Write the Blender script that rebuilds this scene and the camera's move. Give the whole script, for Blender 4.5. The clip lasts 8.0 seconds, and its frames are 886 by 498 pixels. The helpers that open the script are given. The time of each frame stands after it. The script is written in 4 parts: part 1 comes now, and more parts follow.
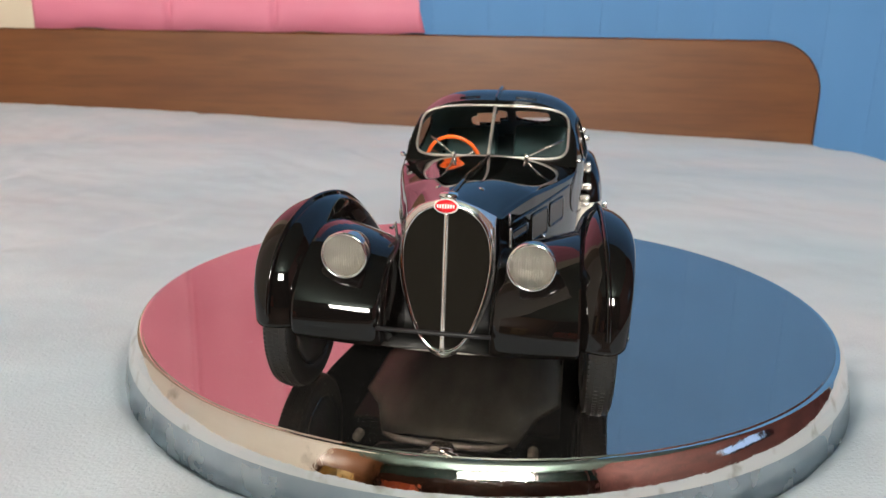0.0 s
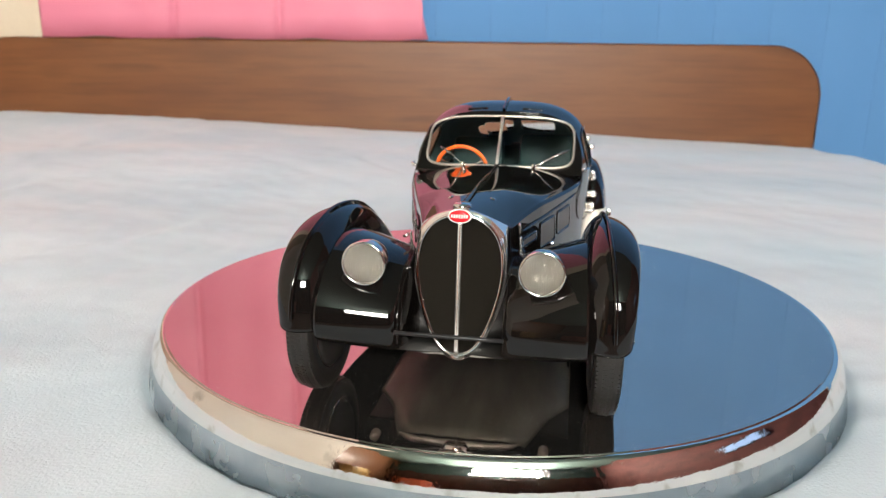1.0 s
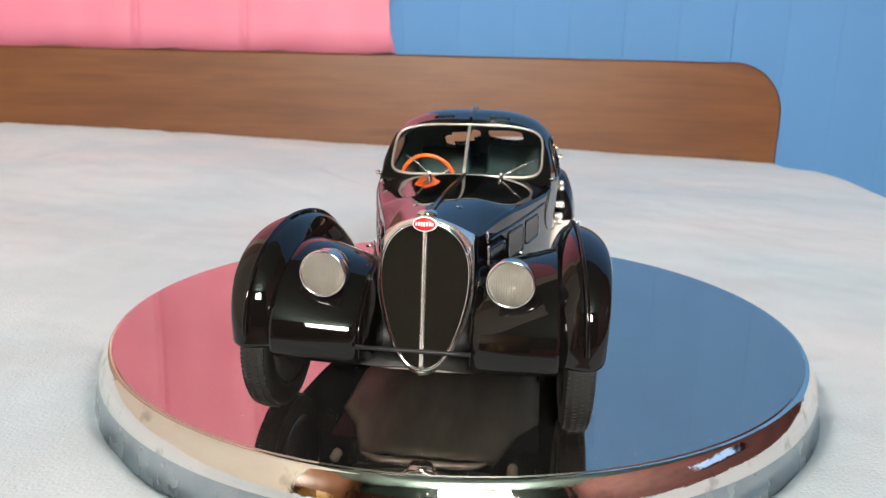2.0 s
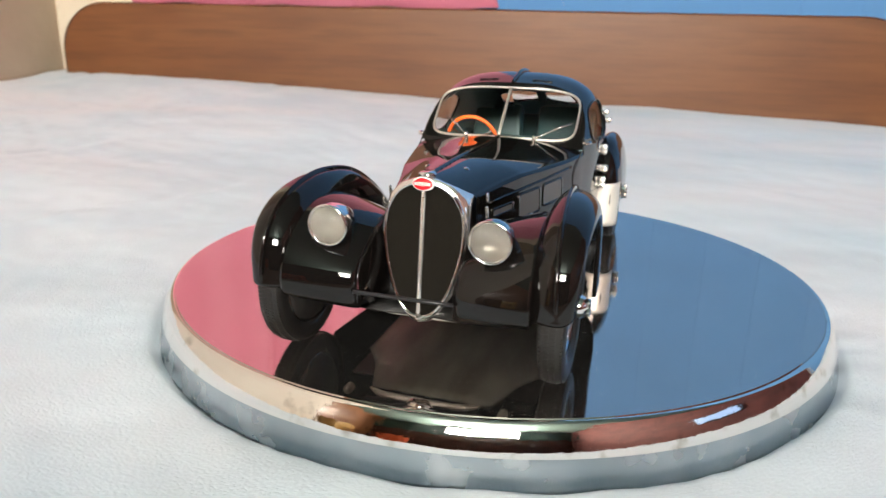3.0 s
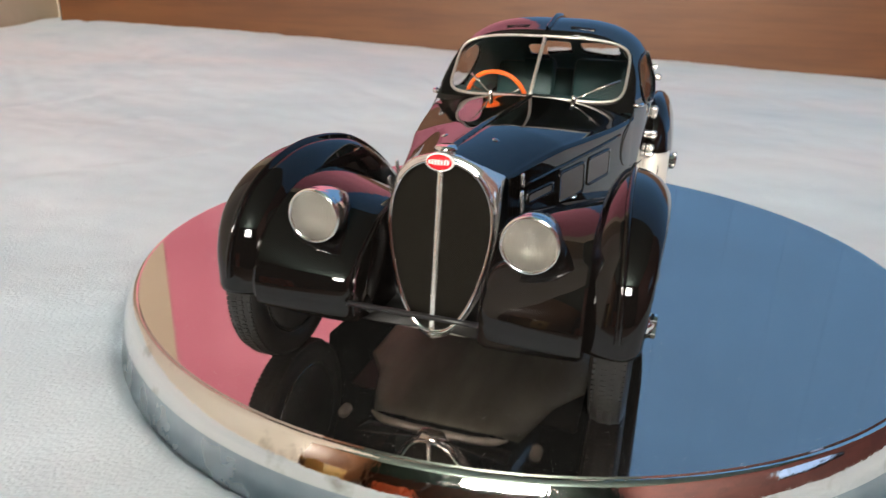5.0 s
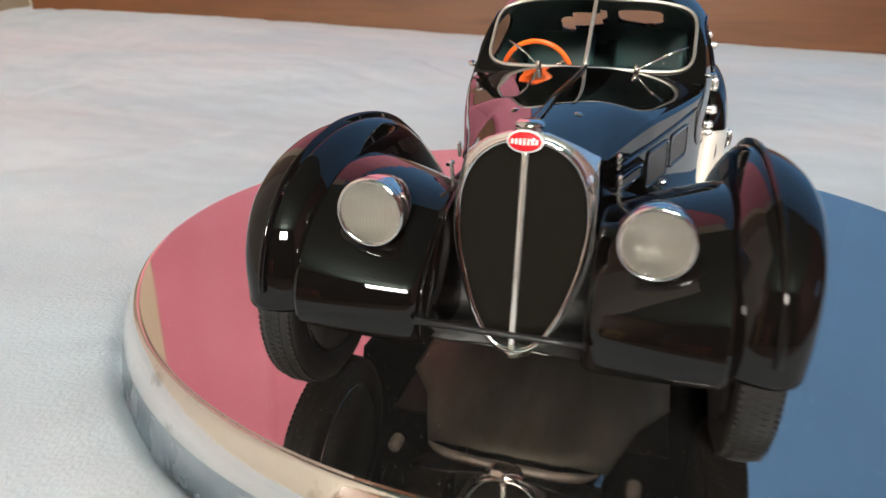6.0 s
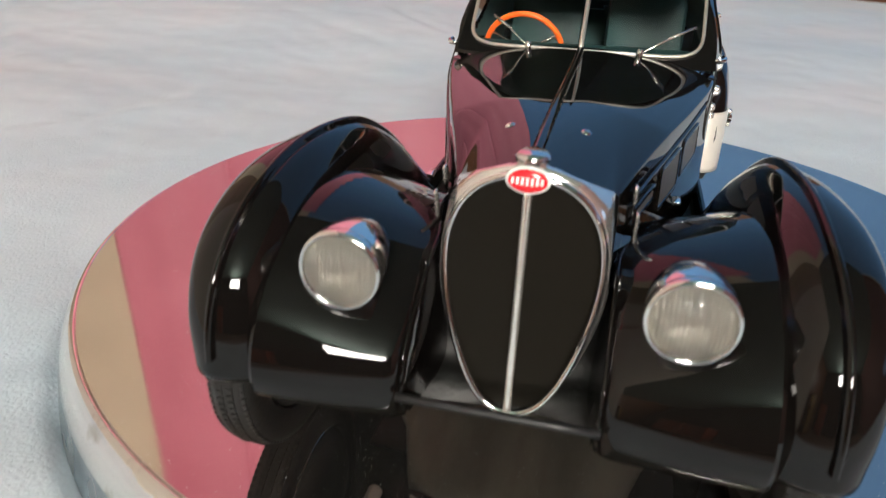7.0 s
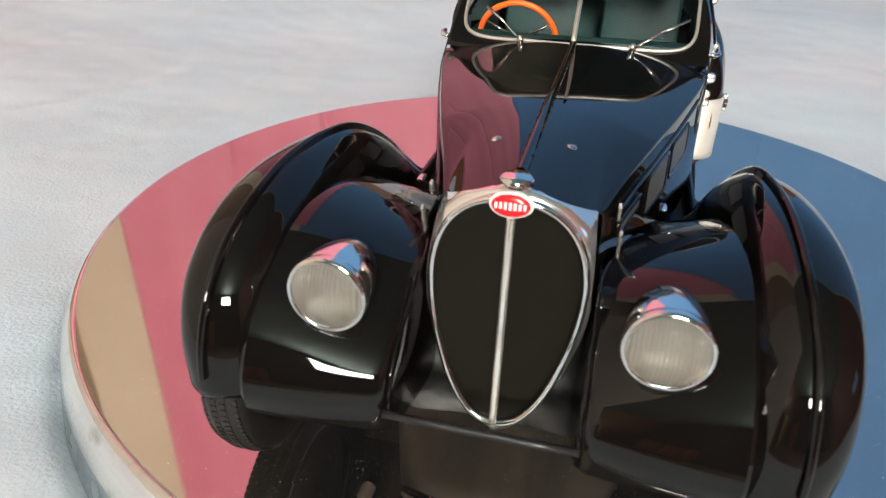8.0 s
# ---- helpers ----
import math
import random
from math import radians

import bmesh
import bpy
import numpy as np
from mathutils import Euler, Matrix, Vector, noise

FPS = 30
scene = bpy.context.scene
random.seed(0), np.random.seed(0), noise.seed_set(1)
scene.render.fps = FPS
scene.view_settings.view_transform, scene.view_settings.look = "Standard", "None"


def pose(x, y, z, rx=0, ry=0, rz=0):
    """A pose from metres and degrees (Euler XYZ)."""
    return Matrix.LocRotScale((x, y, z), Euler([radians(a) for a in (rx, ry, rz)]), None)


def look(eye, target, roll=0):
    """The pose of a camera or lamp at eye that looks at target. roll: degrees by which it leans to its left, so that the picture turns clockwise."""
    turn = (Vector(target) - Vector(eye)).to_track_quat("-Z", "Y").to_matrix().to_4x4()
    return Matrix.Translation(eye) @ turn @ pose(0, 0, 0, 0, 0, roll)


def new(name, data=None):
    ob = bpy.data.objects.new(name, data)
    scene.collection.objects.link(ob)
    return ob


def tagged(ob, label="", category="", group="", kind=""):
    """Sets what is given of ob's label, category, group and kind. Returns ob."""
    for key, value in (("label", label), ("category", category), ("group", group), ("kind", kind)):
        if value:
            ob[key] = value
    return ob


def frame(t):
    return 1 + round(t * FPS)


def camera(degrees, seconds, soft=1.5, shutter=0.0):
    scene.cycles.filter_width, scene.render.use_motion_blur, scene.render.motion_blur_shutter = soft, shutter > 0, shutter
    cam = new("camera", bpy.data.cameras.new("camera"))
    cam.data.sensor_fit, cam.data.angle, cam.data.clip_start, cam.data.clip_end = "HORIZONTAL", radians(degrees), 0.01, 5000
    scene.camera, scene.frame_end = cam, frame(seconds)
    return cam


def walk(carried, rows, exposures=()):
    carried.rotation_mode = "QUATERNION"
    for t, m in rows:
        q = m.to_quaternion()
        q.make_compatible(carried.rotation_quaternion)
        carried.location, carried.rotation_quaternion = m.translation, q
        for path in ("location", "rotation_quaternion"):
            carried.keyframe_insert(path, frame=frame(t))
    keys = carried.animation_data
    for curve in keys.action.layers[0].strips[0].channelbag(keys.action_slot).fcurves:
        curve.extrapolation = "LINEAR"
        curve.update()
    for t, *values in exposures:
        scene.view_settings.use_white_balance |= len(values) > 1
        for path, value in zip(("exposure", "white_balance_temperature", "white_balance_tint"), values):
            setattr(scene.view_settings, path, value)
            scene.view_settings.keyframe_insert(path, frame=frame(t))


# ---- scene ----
# A glossy black die-cast coupe (about 1:18) stands on a round chrome plate on a bed.
# z = 0 is the plate's top; the car's nose looks towards -y.
cam = camera(64.77, 8.0, 1.25, 0.6)
cam.data.dof.use_dof, cam.data.dof.focus_distance, cam.data.dof.aperture_fstop = True, 0.155, 38.0
PATH = [
    (0, (0.0289, -0.1663, 0.0846), (-0.1411, 0.7861, -0.1681), 0.99),
    (0.5, (0.0288, -0.1709, 0.0888), (-0.1429, 0.7823, -0.16), 0.7),
    (1, (0.0272, -0.1748, 0.0878), (-0.1456, 0.7785, -0.1599), 0.71),
    (1.5, (0.0254, -0.1699, 0.0852), (-0.1216, 0.7899, -0.154), 1.19),
    (1.7, (0.0246, -0.1652, 0.0839), (-0.0959, 0.8016, -0.1411), 1.14),
    (2.8, (0.051, -0.1759, 0.0883), (-0.1928, 0.7579, -0.1734), 1.41),
    (3, (0.0596, -0.1743, 0.0892), (-0.2233, 0.7397, -0.2014), 1.41),
    (3.2, (0.0659, -0.1687, 0.0902), (-0.2332, 0.7395, -0.2025), 2.38),
    (3.5, (0.0713, -0.1624, 0.0904), (-0.2252, 0.7428, -0.2139), 2.79),
    (3.7, (0.0768, -0.1683, 0.0935), (-0.2845, 0.7053, -0.2326), 2.55),
    (4, (0.0798, -0.1561, 0.1018), (-0.3398, 0.6893, -0.2285), 2.62),
    (4.2, (0.0735, -0.1357, 0.0939), (-0.2438, 0.7481, -0.2499), 3.67),
    (4.4, (0.0695, -0.1264, 0.0894), (-0.2318, 0.7611, -0.2594), 2.8),
    (4.5, (0.0673, -0.1265, 0.0884), (-0.2305, 0.7621, -0.2604), 2.96),
    (4.7, (0.0559, -0.1311, 0.0865), (-0.2486, 0.7563, -0.2598), 2.28),
    (5, (0.0439, -0.1325, 0.0849), (-0.2451, 0.7578, -0.2669), 1.72),
    (5.2, (0.0428, -0.1355, 0.0857), (-0.2648, 0.7461, -0.2723), 1.24),
    (6.3, (0.0098, -0.103, 0.0747), (-0.2199, 0.7924, -0.3068), 2.13),
    (6.5, (0.0071, -0.1002, 0.0754), (-0.2032, 0.7871, -0.3351), 3.12),
    (7, (0.0099, -0.0884, 0.0844), (-0.2019, 0.7818, -0.3605), 1.65),
    (7.5, (0.0106, -0.0856, 0.0902), (-0.1986, 0.771, -0.3814), 0.8),
    (8, (0.0115, -0.0856, 0.0929), (-0.1963, 0.7578, -0.4026), 1.36),
]
EXPOSURES = [(0, -0.17), (0.5, 0.06), (1.0, 0.13), (1.7, 0.16), (2.8, 0.22), (3.0, 0.25), (3.5, -0.15), (4.0, -0.72), (4.4, 0.0), (5.2, 0.0), (6.3, -0.05), (7.0, -0.1), (7.5, 0.03), (8.0, 0.1)]
walk(cam, [(t, look(eye, target, roll)) for t, eye, target, roll in PATH], EXPOSURES)

# ---- world and lamps ----
world = bpy.data.worlds.new("world")
world.use_nodes = True
world.node_tree.nodes["Background"].inputs[0].default_value = (0.5, 0.45, 0.4, 1)
world.node_tree.nodes["Background"].inputs[1].default_value = 0.02
scene.world = world
LAMP_POWER = 134.0


# ---- materials ----
def material(name, color, rough=0.5, metal=0.0, coat=0.0, spec=0.5):
    m = bpy.data.materials.new(name)
    m.use_nodes = True
    p = m.node_tree.nodes["Principled BSDF"]
    p.inputs["Base Color"].default_value = (*color, 1)
    p.inputs["Roughness"].default_value = rough
    p.inputs["Metallic"].default_value = metal
    p.inputs["Coat Weight"].default_value = coat
    p.inputs["Coat Roughness"].default_value = 0.02
    p.inputs["Specular IOR Level"].default_value = spec
    return m


def node(m, kind, **values):
    n = m.node_tree.nodes.new(kind)
    for key, value in values.items():
        n.inputs[key.replace("_", " ")].default_value = value
    return n


def join(m, a, b):
    m.node_tree.links.new(a, b)


def shader(m):
    return m.node_tree.nodes["Principled BSDF"]


def coords(m, scale=(1, 1, 1), turn=(0, 0, 0)):
    c = m.node_tree.nodes.new("ShaderNodeTexCoord")
    g = m.node_tree.nodes.new("ShaderNodeMapping")
    g.inputs["Scale"].default_value = scale
    g.inputs["Rotation"].default_value = turn
    join(m, c.outputs["Object"], g.inputs["Vector"])
    return g.outputs["Vector"]


def mottle(m, scale, stops, detail=4.0, stretch=(1, 1, 1), target="Base Color"):
    """Noise through a colour ramp into one input of the shader."""
    n = node(m, "ShaderNodeTexNoise", Scale=scale, Detail=detail)
    join(m, coords(m, stretch), n.inputs["Vector"])
    r = m.node_tree.nodes.new("ShaderNodeValToRGB")
    while len(r.color_ramp.elements) < len(stops):
        r.color_ramp.elements.new(0.5)
    for e, (at, c) in zip(r.color_ramp.elements, stops):
        e.position, e.color = at, (*c, 1) if isinstance(c, tuple) else (c, c, c, 1)
    join(m, n.outputs["Fac"], r.inputs["Fac"])
    if target:
        join(m, r.outputs["Color"], shader(m).inputs[target])
    return r.outputs["Color"]


def bump(m, scale, depth, detail=4.0, stretch=(1, 1, 1), after=None):
    n = node(m, "ShaderNodeTexNoise", Scale=scale, Detail=detail)
    join(m, coords(m, stretch), n.inputs["Vector"])
    b = node(m, "ShaderNodeBump", Strength=1.0, Distance=depth)
    join(m, n.outputs["Fac"], b.inputs["Height"])
    if after is not None:
        join(m, after, b.inputs["Normal"])
    join(m, b.outputs["Normal"], shader(m).inputs["Normal"])
    return b.outputs["Normal"]


PAINT = material("black_paint", (0.0046, 0.0039, 0.0036), 0.025, 0, 0.0, 0.42)
bump(PAINT, 60, 0.00002, 2)
mottle(PAINT, 35, [(0.4, 0.02), (0.75, 0.06)], 5, target="Roughness")
SATIN = material("satin_black", (0.012, 0.012, 0.013), 0.35)
CHASSIS = material("chassis_black", (0.010, 0.0095, 0.009), 0.5)
BELLY = material("belly_metal", (0.2, 0.185, 0.15), 0.45, 0.5)
mottle(BELLY, 60, [(0.3, (0.18, 0.193, 0.165)), (0.7, (0.31, 0.328, 0.283))], 5, (2, 0.5, 1))
mottle(BELLY, 40, [(0.35, 0.38), (0.7, 0.55)], 5, (3, 0.4, 1), target="Roughness")
# Paler than the belly pan: lamplight on its front edge is put into the colour.
VALANCE = material("bare_metal", (0.6, 0.58, 0.5), 0.45, 0.35)
mottle(VALANCE, 90, [(0.35, 0.36), (0.7, 0.52)], 5, target="Roughness")
mottle(VALANCE, 150, [(0.3, (0.34, 0.34, 0.305)), (0.7, (0.6, 0.595, 0.545))], 5, (2, 0.6, 1))
MATT = material("matt_black", (0.004, 0.0038, 0.0036), 0.45, 0, 0, 0.25)
bump(MATT, 300, 0.0003)
CHROME = material("chrome", (0.86, 0.85, 0.83), 0.06, 1.0)
HINGE = material("bright_hinge", (0.93, 0.91, 0.86), 0.22, 0.85)
KEEL = material("foot_chrome", (0.9, 0.88, 0.84), 0.17, 1.0)
SHELL = material("shell_chrome", (0.93, 0.9, 0.87), 0.12, 0.9)
STEEL = material("polished_steel", (0.75, 0.73, 0.69), 0.2, 1.0)
FRAME = material("satin_nickel", (0.66, 0.63, 0.57), 0.48, 0.9)
GUARD = material("satin_guard", (0.88, 0.85, 0.78), 0.4, 0.55)
RUBBER = material("tyre_rubber", (0.009, 0.0083, 0.0074), 0.42, 0, 0, 0.5)
bump(RUBBER, 1800, 0.00008)
WHEEL_ORANGE = material("orange_plastic", (0.85, 0.13, 0.015), 0.3, 0, 0.3)
TRIM = material("teal_leather", (0.010, 0.034, 0.033), 0.55, 0, 0, 0.25)
bump(TRIM, 900, 0.0001)
LINING = material("teal_cloth", (0.10, 0.20, 0.19), 0.8)
mottle(LINING, 120, [(0.3, (0.06, 0.125, 0.12)), (0.7, (0.085, 0.165, 0.157))], 4)
RED = material("red_enamel", (0.72, 0.012, 0.02), 0.25, 0, 0.6)
WHITE = material("white_enamel", (0.8, 0.8, 0.78), 0.35)
MESH_PANEL = material("side_mesh", (0.13, 0.12, 0.115), 0.42, 0.5)

GLASS = material("window_glass", (1, 1, 1), 0.0)
shader(GLASS).inputs["Transmission Weight"].default_value = 1.0
shader(GLASS).inputs["IOR"].default_value = 1.02
shader(GLASS).inputs["Coat Weight"].default_value = 0.8
LENS = material("lamp_glass", (0.86, 0.85, 0.8), 0.2, 0, 0.15)
shader(LENS).inputs["Transmission Weight"].default_value = 0.93
_w = node(LENS, "ShaderNodeTexWave", Scale=560.0, Distortion=0.3)
join(LENS, coords(LENS), _w.inputs["Vector"])
_b = node(LENS, "ShaderNodeBump", Strength=1.0, Distance=0.00022)
join(LENS, _w.outputs["Fac"], _b.inputs["Height"])
join(LENS, _b.outputs["Normal"], shader(LENS).inputs["Normal"])
REFLECTOR = material("lamp_reflector", (0.66, 0.63, 0.58), 0.3, 0.7)

# woven wire of the radiator
WIRE = material("grille_wire", (0.012, 0.018, 0.015), 0.5, 0.0, 0.0, 0.12)
_c1 = node(WIRE, "ShaderNodeTexWave", Scale=900.0)
join(WIRE, coords(WIRE, (1, 1, 1), (0, radians(45), 0)), _c1.inputs["Vector"])
_c2 = node(WIRE, "ShaderNodeTexWave", Scale=900.0)
join(WIRE, coords(WIRE, (1, 1, 1), (0, radians(-45), 0)), _c2.inputs["Vector"])
_mx = WIRE.node_tree.nodes.new("ShaderNodeMath")
_mx.operation = "MAXIMUM"
join(WIRE, _c1.outputs["Fac"], _mx.inputs[0])
join(WIRE, _c2.outputs["Fac"], _mx.inputs[1])
_wr = WIRE.node_tree.nodes.new("ShaderNodeValToRGB")
_wr.color_ramp.elements[0].position, _wr.color_ramp.elements[0].color = 0.45, (0.0015, 0.0015, 0.0015, 1)
_wr.color_ramp.elements[1].position, _wr.color_ramp.elements[1].color = 0.95, (0.016, 0.0135, 0.010, 1)
join(WIRE, _mx.outputs[0], _wr.inputs["Fac"])
join(WIRE, _wr.outputs["Color"], shader(WIRE).inputs["Base Color"])
_wb = node(WIRE, "ShaderNodeBump", Strength=0.8, Distance=0.0003)
join(WIRE, _mx.outputs[0], _wb.inputs["Height"])
join(WIRE, _wb.outputs["Normal"], shader(WIRE).inputs["Normal"])

# chrome plate with dust and faint smears
PLATE = material("plate_chrome", (0.55, 0.485, 0.455), 0.03, 1.0)
mottle(PLATE, 22, [(0.35, 0.015), (0.75, 0.09)], 5, target="Roughness")
mottle(PLATE, 13, [(0.3, (0.50, 0.43, 0.40)), (0.55, (0.56, 0.495, 0.465))], 6)
_v = node(PLATE, "ShaderNodeTexNoise", Scale=4000.0, Detail=0.0)
join(PLATE, coords(PLATE), _v.inputs["Vector"])
_vr = PLATE.node_tree.nodes.new("ShaderNodeValToRGB")
_vr.color_ramp.elements[0].position, _vr.color_ramp.elements[1].position = 0.82, 0.845
# Besides the specks, a faint even film lifts dark reflections, standing in for haze.
_vr.color_ramp.elements[0].color = (0.011, 0.011, 0.011, 1)
join(PLATE, _v.outputs["Fac"], _vr.inputs["Fac"])
_dust_haze = node(PLATE, "ShaderNodeBsdfDiffuse", Color=(0.85, 0.84, 0.8, 1))
_mix = PLATE.node_tree.nodes.new("ShaderNodeMixShader")
join(PLATE, _vr.outputs["Color"], _mix.inputs[0])
join(PLATE, shader(PLATE).outputs[0], _mix.inputs[1])
join(PLATE, _dust_haze.outputs[0], _mix.inputs[2])
join(PLATE, _mix.outputs[0], PLATE.node_tree.nodes["Material Output"].inputs[0])

RIM = material("pitted_chrome", (0.9, 0.87, 0.82), 0.08, 1.0)
mottle(RIM, 130, [(0.58, (0.9, 0.87, 0.82)), (0.74, (0.5, 0.45, 0.38))], 7)
mottle(RIM, 1600, [(0.5, 0.025), (0.72, 0.13)], 3, target="Roughness")
_rn = bump(RIM, 140, 0.00008, 2)
bump(RIM, 900, 0.000018, 3, after=_rn)
# Darkened, blue-tinted copy of the edge chrome: shaded blanket reflection put into its colour.
RIM_LOW = material("shaded_chrome", (0.36, 0.385, 0.405), 0.25, 1.0)
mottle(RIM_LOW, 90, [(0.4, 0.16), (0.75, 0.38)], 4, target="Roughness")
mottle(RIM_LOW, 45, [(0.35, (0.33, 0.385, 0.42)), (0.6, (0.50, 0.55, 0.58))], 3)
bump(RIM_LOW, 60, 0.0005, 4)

# plush blanket, pale blue with lilac and rose clouds
BLANKET = material("plush_blanket", (0.6, 0.66, 0.7), 0.95, 0, 0, 0.1)
mottle(BLANKET, 5.5, [(0.3, (0.455, 0.560, 0.635)), (0.48, (0.53, 0.605, 0.665)), (0.64, (0.578, 0.612, 0.660)), (0.8, (0.515, 0.585, 0.65))], 3, (1.0, 1.25, 1))
_bb = bump(BLANKET, 17, 0.0062, 2)
bump(BLANKET, 1000, 0.00032, 5, after=_bb)
shader(BLANKET).inputs["Sheen Weight"].default_value = 0.12

# walnut laminate
WOOD = material("walnut_laminate", (0.3, 0.15, 0.06), 0.42, 0, 0.1)
_wc = mottle(WOOD, 6, [(0.28, (0.094, 0.031, 0.0088)), (0.44, (0.130, 0.046, 0.0134)), (0.58, (0.152, 0.057, 0.0172)), (0.72, (0.100, 0.034, 0.0098))], 12, (0.8, 1, 5.0), target=None)
_wf = mottle(WOOD, 30, [(0.3, (0.80, 0.77, 0.73)), (0.5, (0.97, 0.95, 0.92)), (0.68, (1.0, 0.99, 0.97))], 9, (0.3, 1, 5.0), target=None)
_wm = WOOD.node_tree.nodes.new("ShaderNodeMix")
_wm.data_type, _wm.blend_type = "RGBA", "MULTIPLY"
_wm.inputs[0].default_value = 1.0
join(WOOD, _wc, _wm.inputs[6])
join(WOOD, _wf, _wm.inputs[7])
join(WOOD, _wm.outputs[2], shader(WOOD).inputs["Base Color"])
bump(WOOD, 60, 0.0003, 6, (0.1, 1, 4))
BLUE = material("blue_panel", (0.12, 0.3, 0.62), 0.7, 0, 0, 0.2)
_pc = mottle(BLUE, 2.2, [(0.3, (0.076, 0.205, 0.43)), (0.7, (0.092, 0.228, 0.455))], 4, (1, 1, 0.4), target=None)
_pr = node(BLUE, "ShaderNodeObjectInfo")
_ps = node(BLUE, "ShaderNodeMapRange")
_ps.inputs["To Min"].default_value, _ps.inputs["To Max"].default_value = 0.985, 1.01
join(BLUE, _pr.outputs["Random"], _ps.inputs["Value"])
_ph = node(BLUE, "ShaderNodeHueSaturation")
join(BLUE, _ps.outputs["Result"], _ph.inputs["Value"])
join(BLUE, _pc, _ph.inputs["Color"])
join(BLUE, _ph.outputs["Color"], shader(BLUE).inputs["Base Color"])
PINK = material("pink_cloth", (0.8, 0.22, 0.4), 0.5, 0, 0, 0.3)
mottle(PINK, 5, [(0.3, (0.55, 0.165, 0.245)), (0.7, (0.64, 0.215, 0.305))], 5)
CREAM = material("cream_plaster", (0.66, 0.52, 0.34), 0.8)
mottle(CREAM, 4, [(0.3, (0.52, 0.445, 0.345)), (0.7, (0.61, 0.535, 0.42))], 6)
bump(CREAM, 70, 0.001)
# Paler copy of the cream plaster, coloured as if lit, for a bright reflection.
CREAM_LIT = material("lit_cream_plaster", (0.7, 0.62, 0.49), 0.75)
mottle(CREAM_LIT, 3, [(0.3, (0.74, 0.67, 0.56)), (0.7, (0.82, 0.76, 0.65))], 6)
# Darker copy of the cream plaster: the corner's shade is in this colour.
CREAM_SHADED = material("shaded_cream_plaster", (0.36, 0.28, 0.19), 0.8)
mottle(CREAM_SHADED, 5, [(0.3, (0.42, 0.335, 0.245)), (0.7, (0.55, 0.45, 0.34))], 6)
bump(CREAM_SHADED, 60, 0.001)
bump(CREAM_LIT, 60, 0.001)
CEILING = material("ceiling_green", (0.12, 0.185, 0.165), 0.7)
bump(CEILING, 40, 0.001)
FLOOR = material("floor_board", (0.18, 0.09, 0.04), 0.45)
mottle(FLOOR, 8, [(0.3, (0.05, 0.02, 0.011)), (0.7, (0.10, 0.045, 0.024))], 8, (4, 0.4, 1))
DARKWOOD = material("dark_panelling", (0.1, 0.045, 0.025), 0.6, 0, 0, 0.2)
mottle(DARKWOOD, 5, [(0.3, (0.024, 0.0092, 0.0055)), (0.7, (0.066, 0.023, 0.0135))], 7, (3, 3, 0.4))
GREEN = material("green_wall", (0.02, 0.06, 0.05), 0.7, 0, 0, 0.3)
mottle(GREEN, 3, [(0.3, (0.011, 0.034, 0.029)), (0.7, (0.020, 0.056, 0.047))], 6)
bump(GREEN, 50, 0.001)
ROSE = material("rose_wall", (0.42, 0.09, 0.11), 0.8)
mottle(ROSE, 4, [(0.3, (0.075, 0.022, 0.019)), (0.7, (0.13, 0.036, 0.032))], 5)
ORANGE = material("orange_red_lacquer", (0.62, 0.10, 0.03), 0.4)
mottle(ORANGE, 6, [(0.3, (0.52, 0.075, 0.025)), (0.7, (0.66, 0.12, 0.04))], 5)
OCHRE = material("ochre_lacquer", (0.35, 0.2, 0.06), 0.4)
mottle(OCHRE, 6, [(0.3, (0.30, 0.17, 0.045)), (0.7, (0.40, 0.25, 0.07))], 5)
SCREEN = material("lit_screen", (0.02, 0.02, 0.02), 0.3)
shader(SCREEN).inputs["Emission Color"].default_value = (0.42, 0.62, 1.0, 1)
shader(SCREEN).inputs["Emission Strength"].default_value = 1.0
MATTRESS = material("mattress_cover", (0.55, 0.6, 0.66), 0.9)
mottle(MATTRESS, 8, [(0.3, (0.5, 0.56, 0.62)), (0.7, (0.6, 0.64, 0.68))], 5)
GLOW = material("lamp_diffuser", (0.9, 0.9, 0.88), 0.5)
shader(GLOW).inputs["Emission Color"].default_value = (1.0, 0.928, 0.838, 1)
shader(GLOW).inputs["Emission Strength"].default_value = LAMP_POWER


# ---- mesh helpers ----
def thing(name, label, category, at=(0, 0, 0), group="", kind=""):
    e = new(name)
    e.empty_display_size = 0.02
    e.location = at
    return tagged(e, label, category, group, kind)


def link(name, verts, faces, mat, parent=None, label="", smooth=True):
    me = bpy.data.meshes.new(name)
    me.from_pydata([tuple(v) for v in verts], [], faces)
    me.update()
    if smooth:
        me.polygons.foreach_set("use_smooth", [True] * len(me.polygons))
    me.materials.append(mat)
    ob = new(name, me)
    ob.parent = parent
    return tagged(ob, label)


def part(name, bm, mat, parent, label="", smooth=True):
    """Links a bmesh as one mesh object under a thing or part."""
    bmesh.ops.recalc_face_normals(bm, faces=bm.faces)
    me = bpy.data.meshes.new(name)
    bm.to_mesh(me)
    bm.free()
    if smooth:
        me.polygons.foreach_set("use_smooth", [True] * len(me.polygons))
    me.materials.append(mat)
    ob = new(name, me)
    ob.parent = parent
    return tagged(ob, label)


def sharp(ob, angle=40):
    """Keeps edges steeper than the angle crisp."""
    bm = bmesh.new()
    bm.from_mesh(ob.data)
    for e in bm.edges:
        e.smooth = not (e.is_manifold and e.calc_face_angle(0) > radians(angle))
    bm.to_mesh(ob.data)
    bm.free()
    return ob


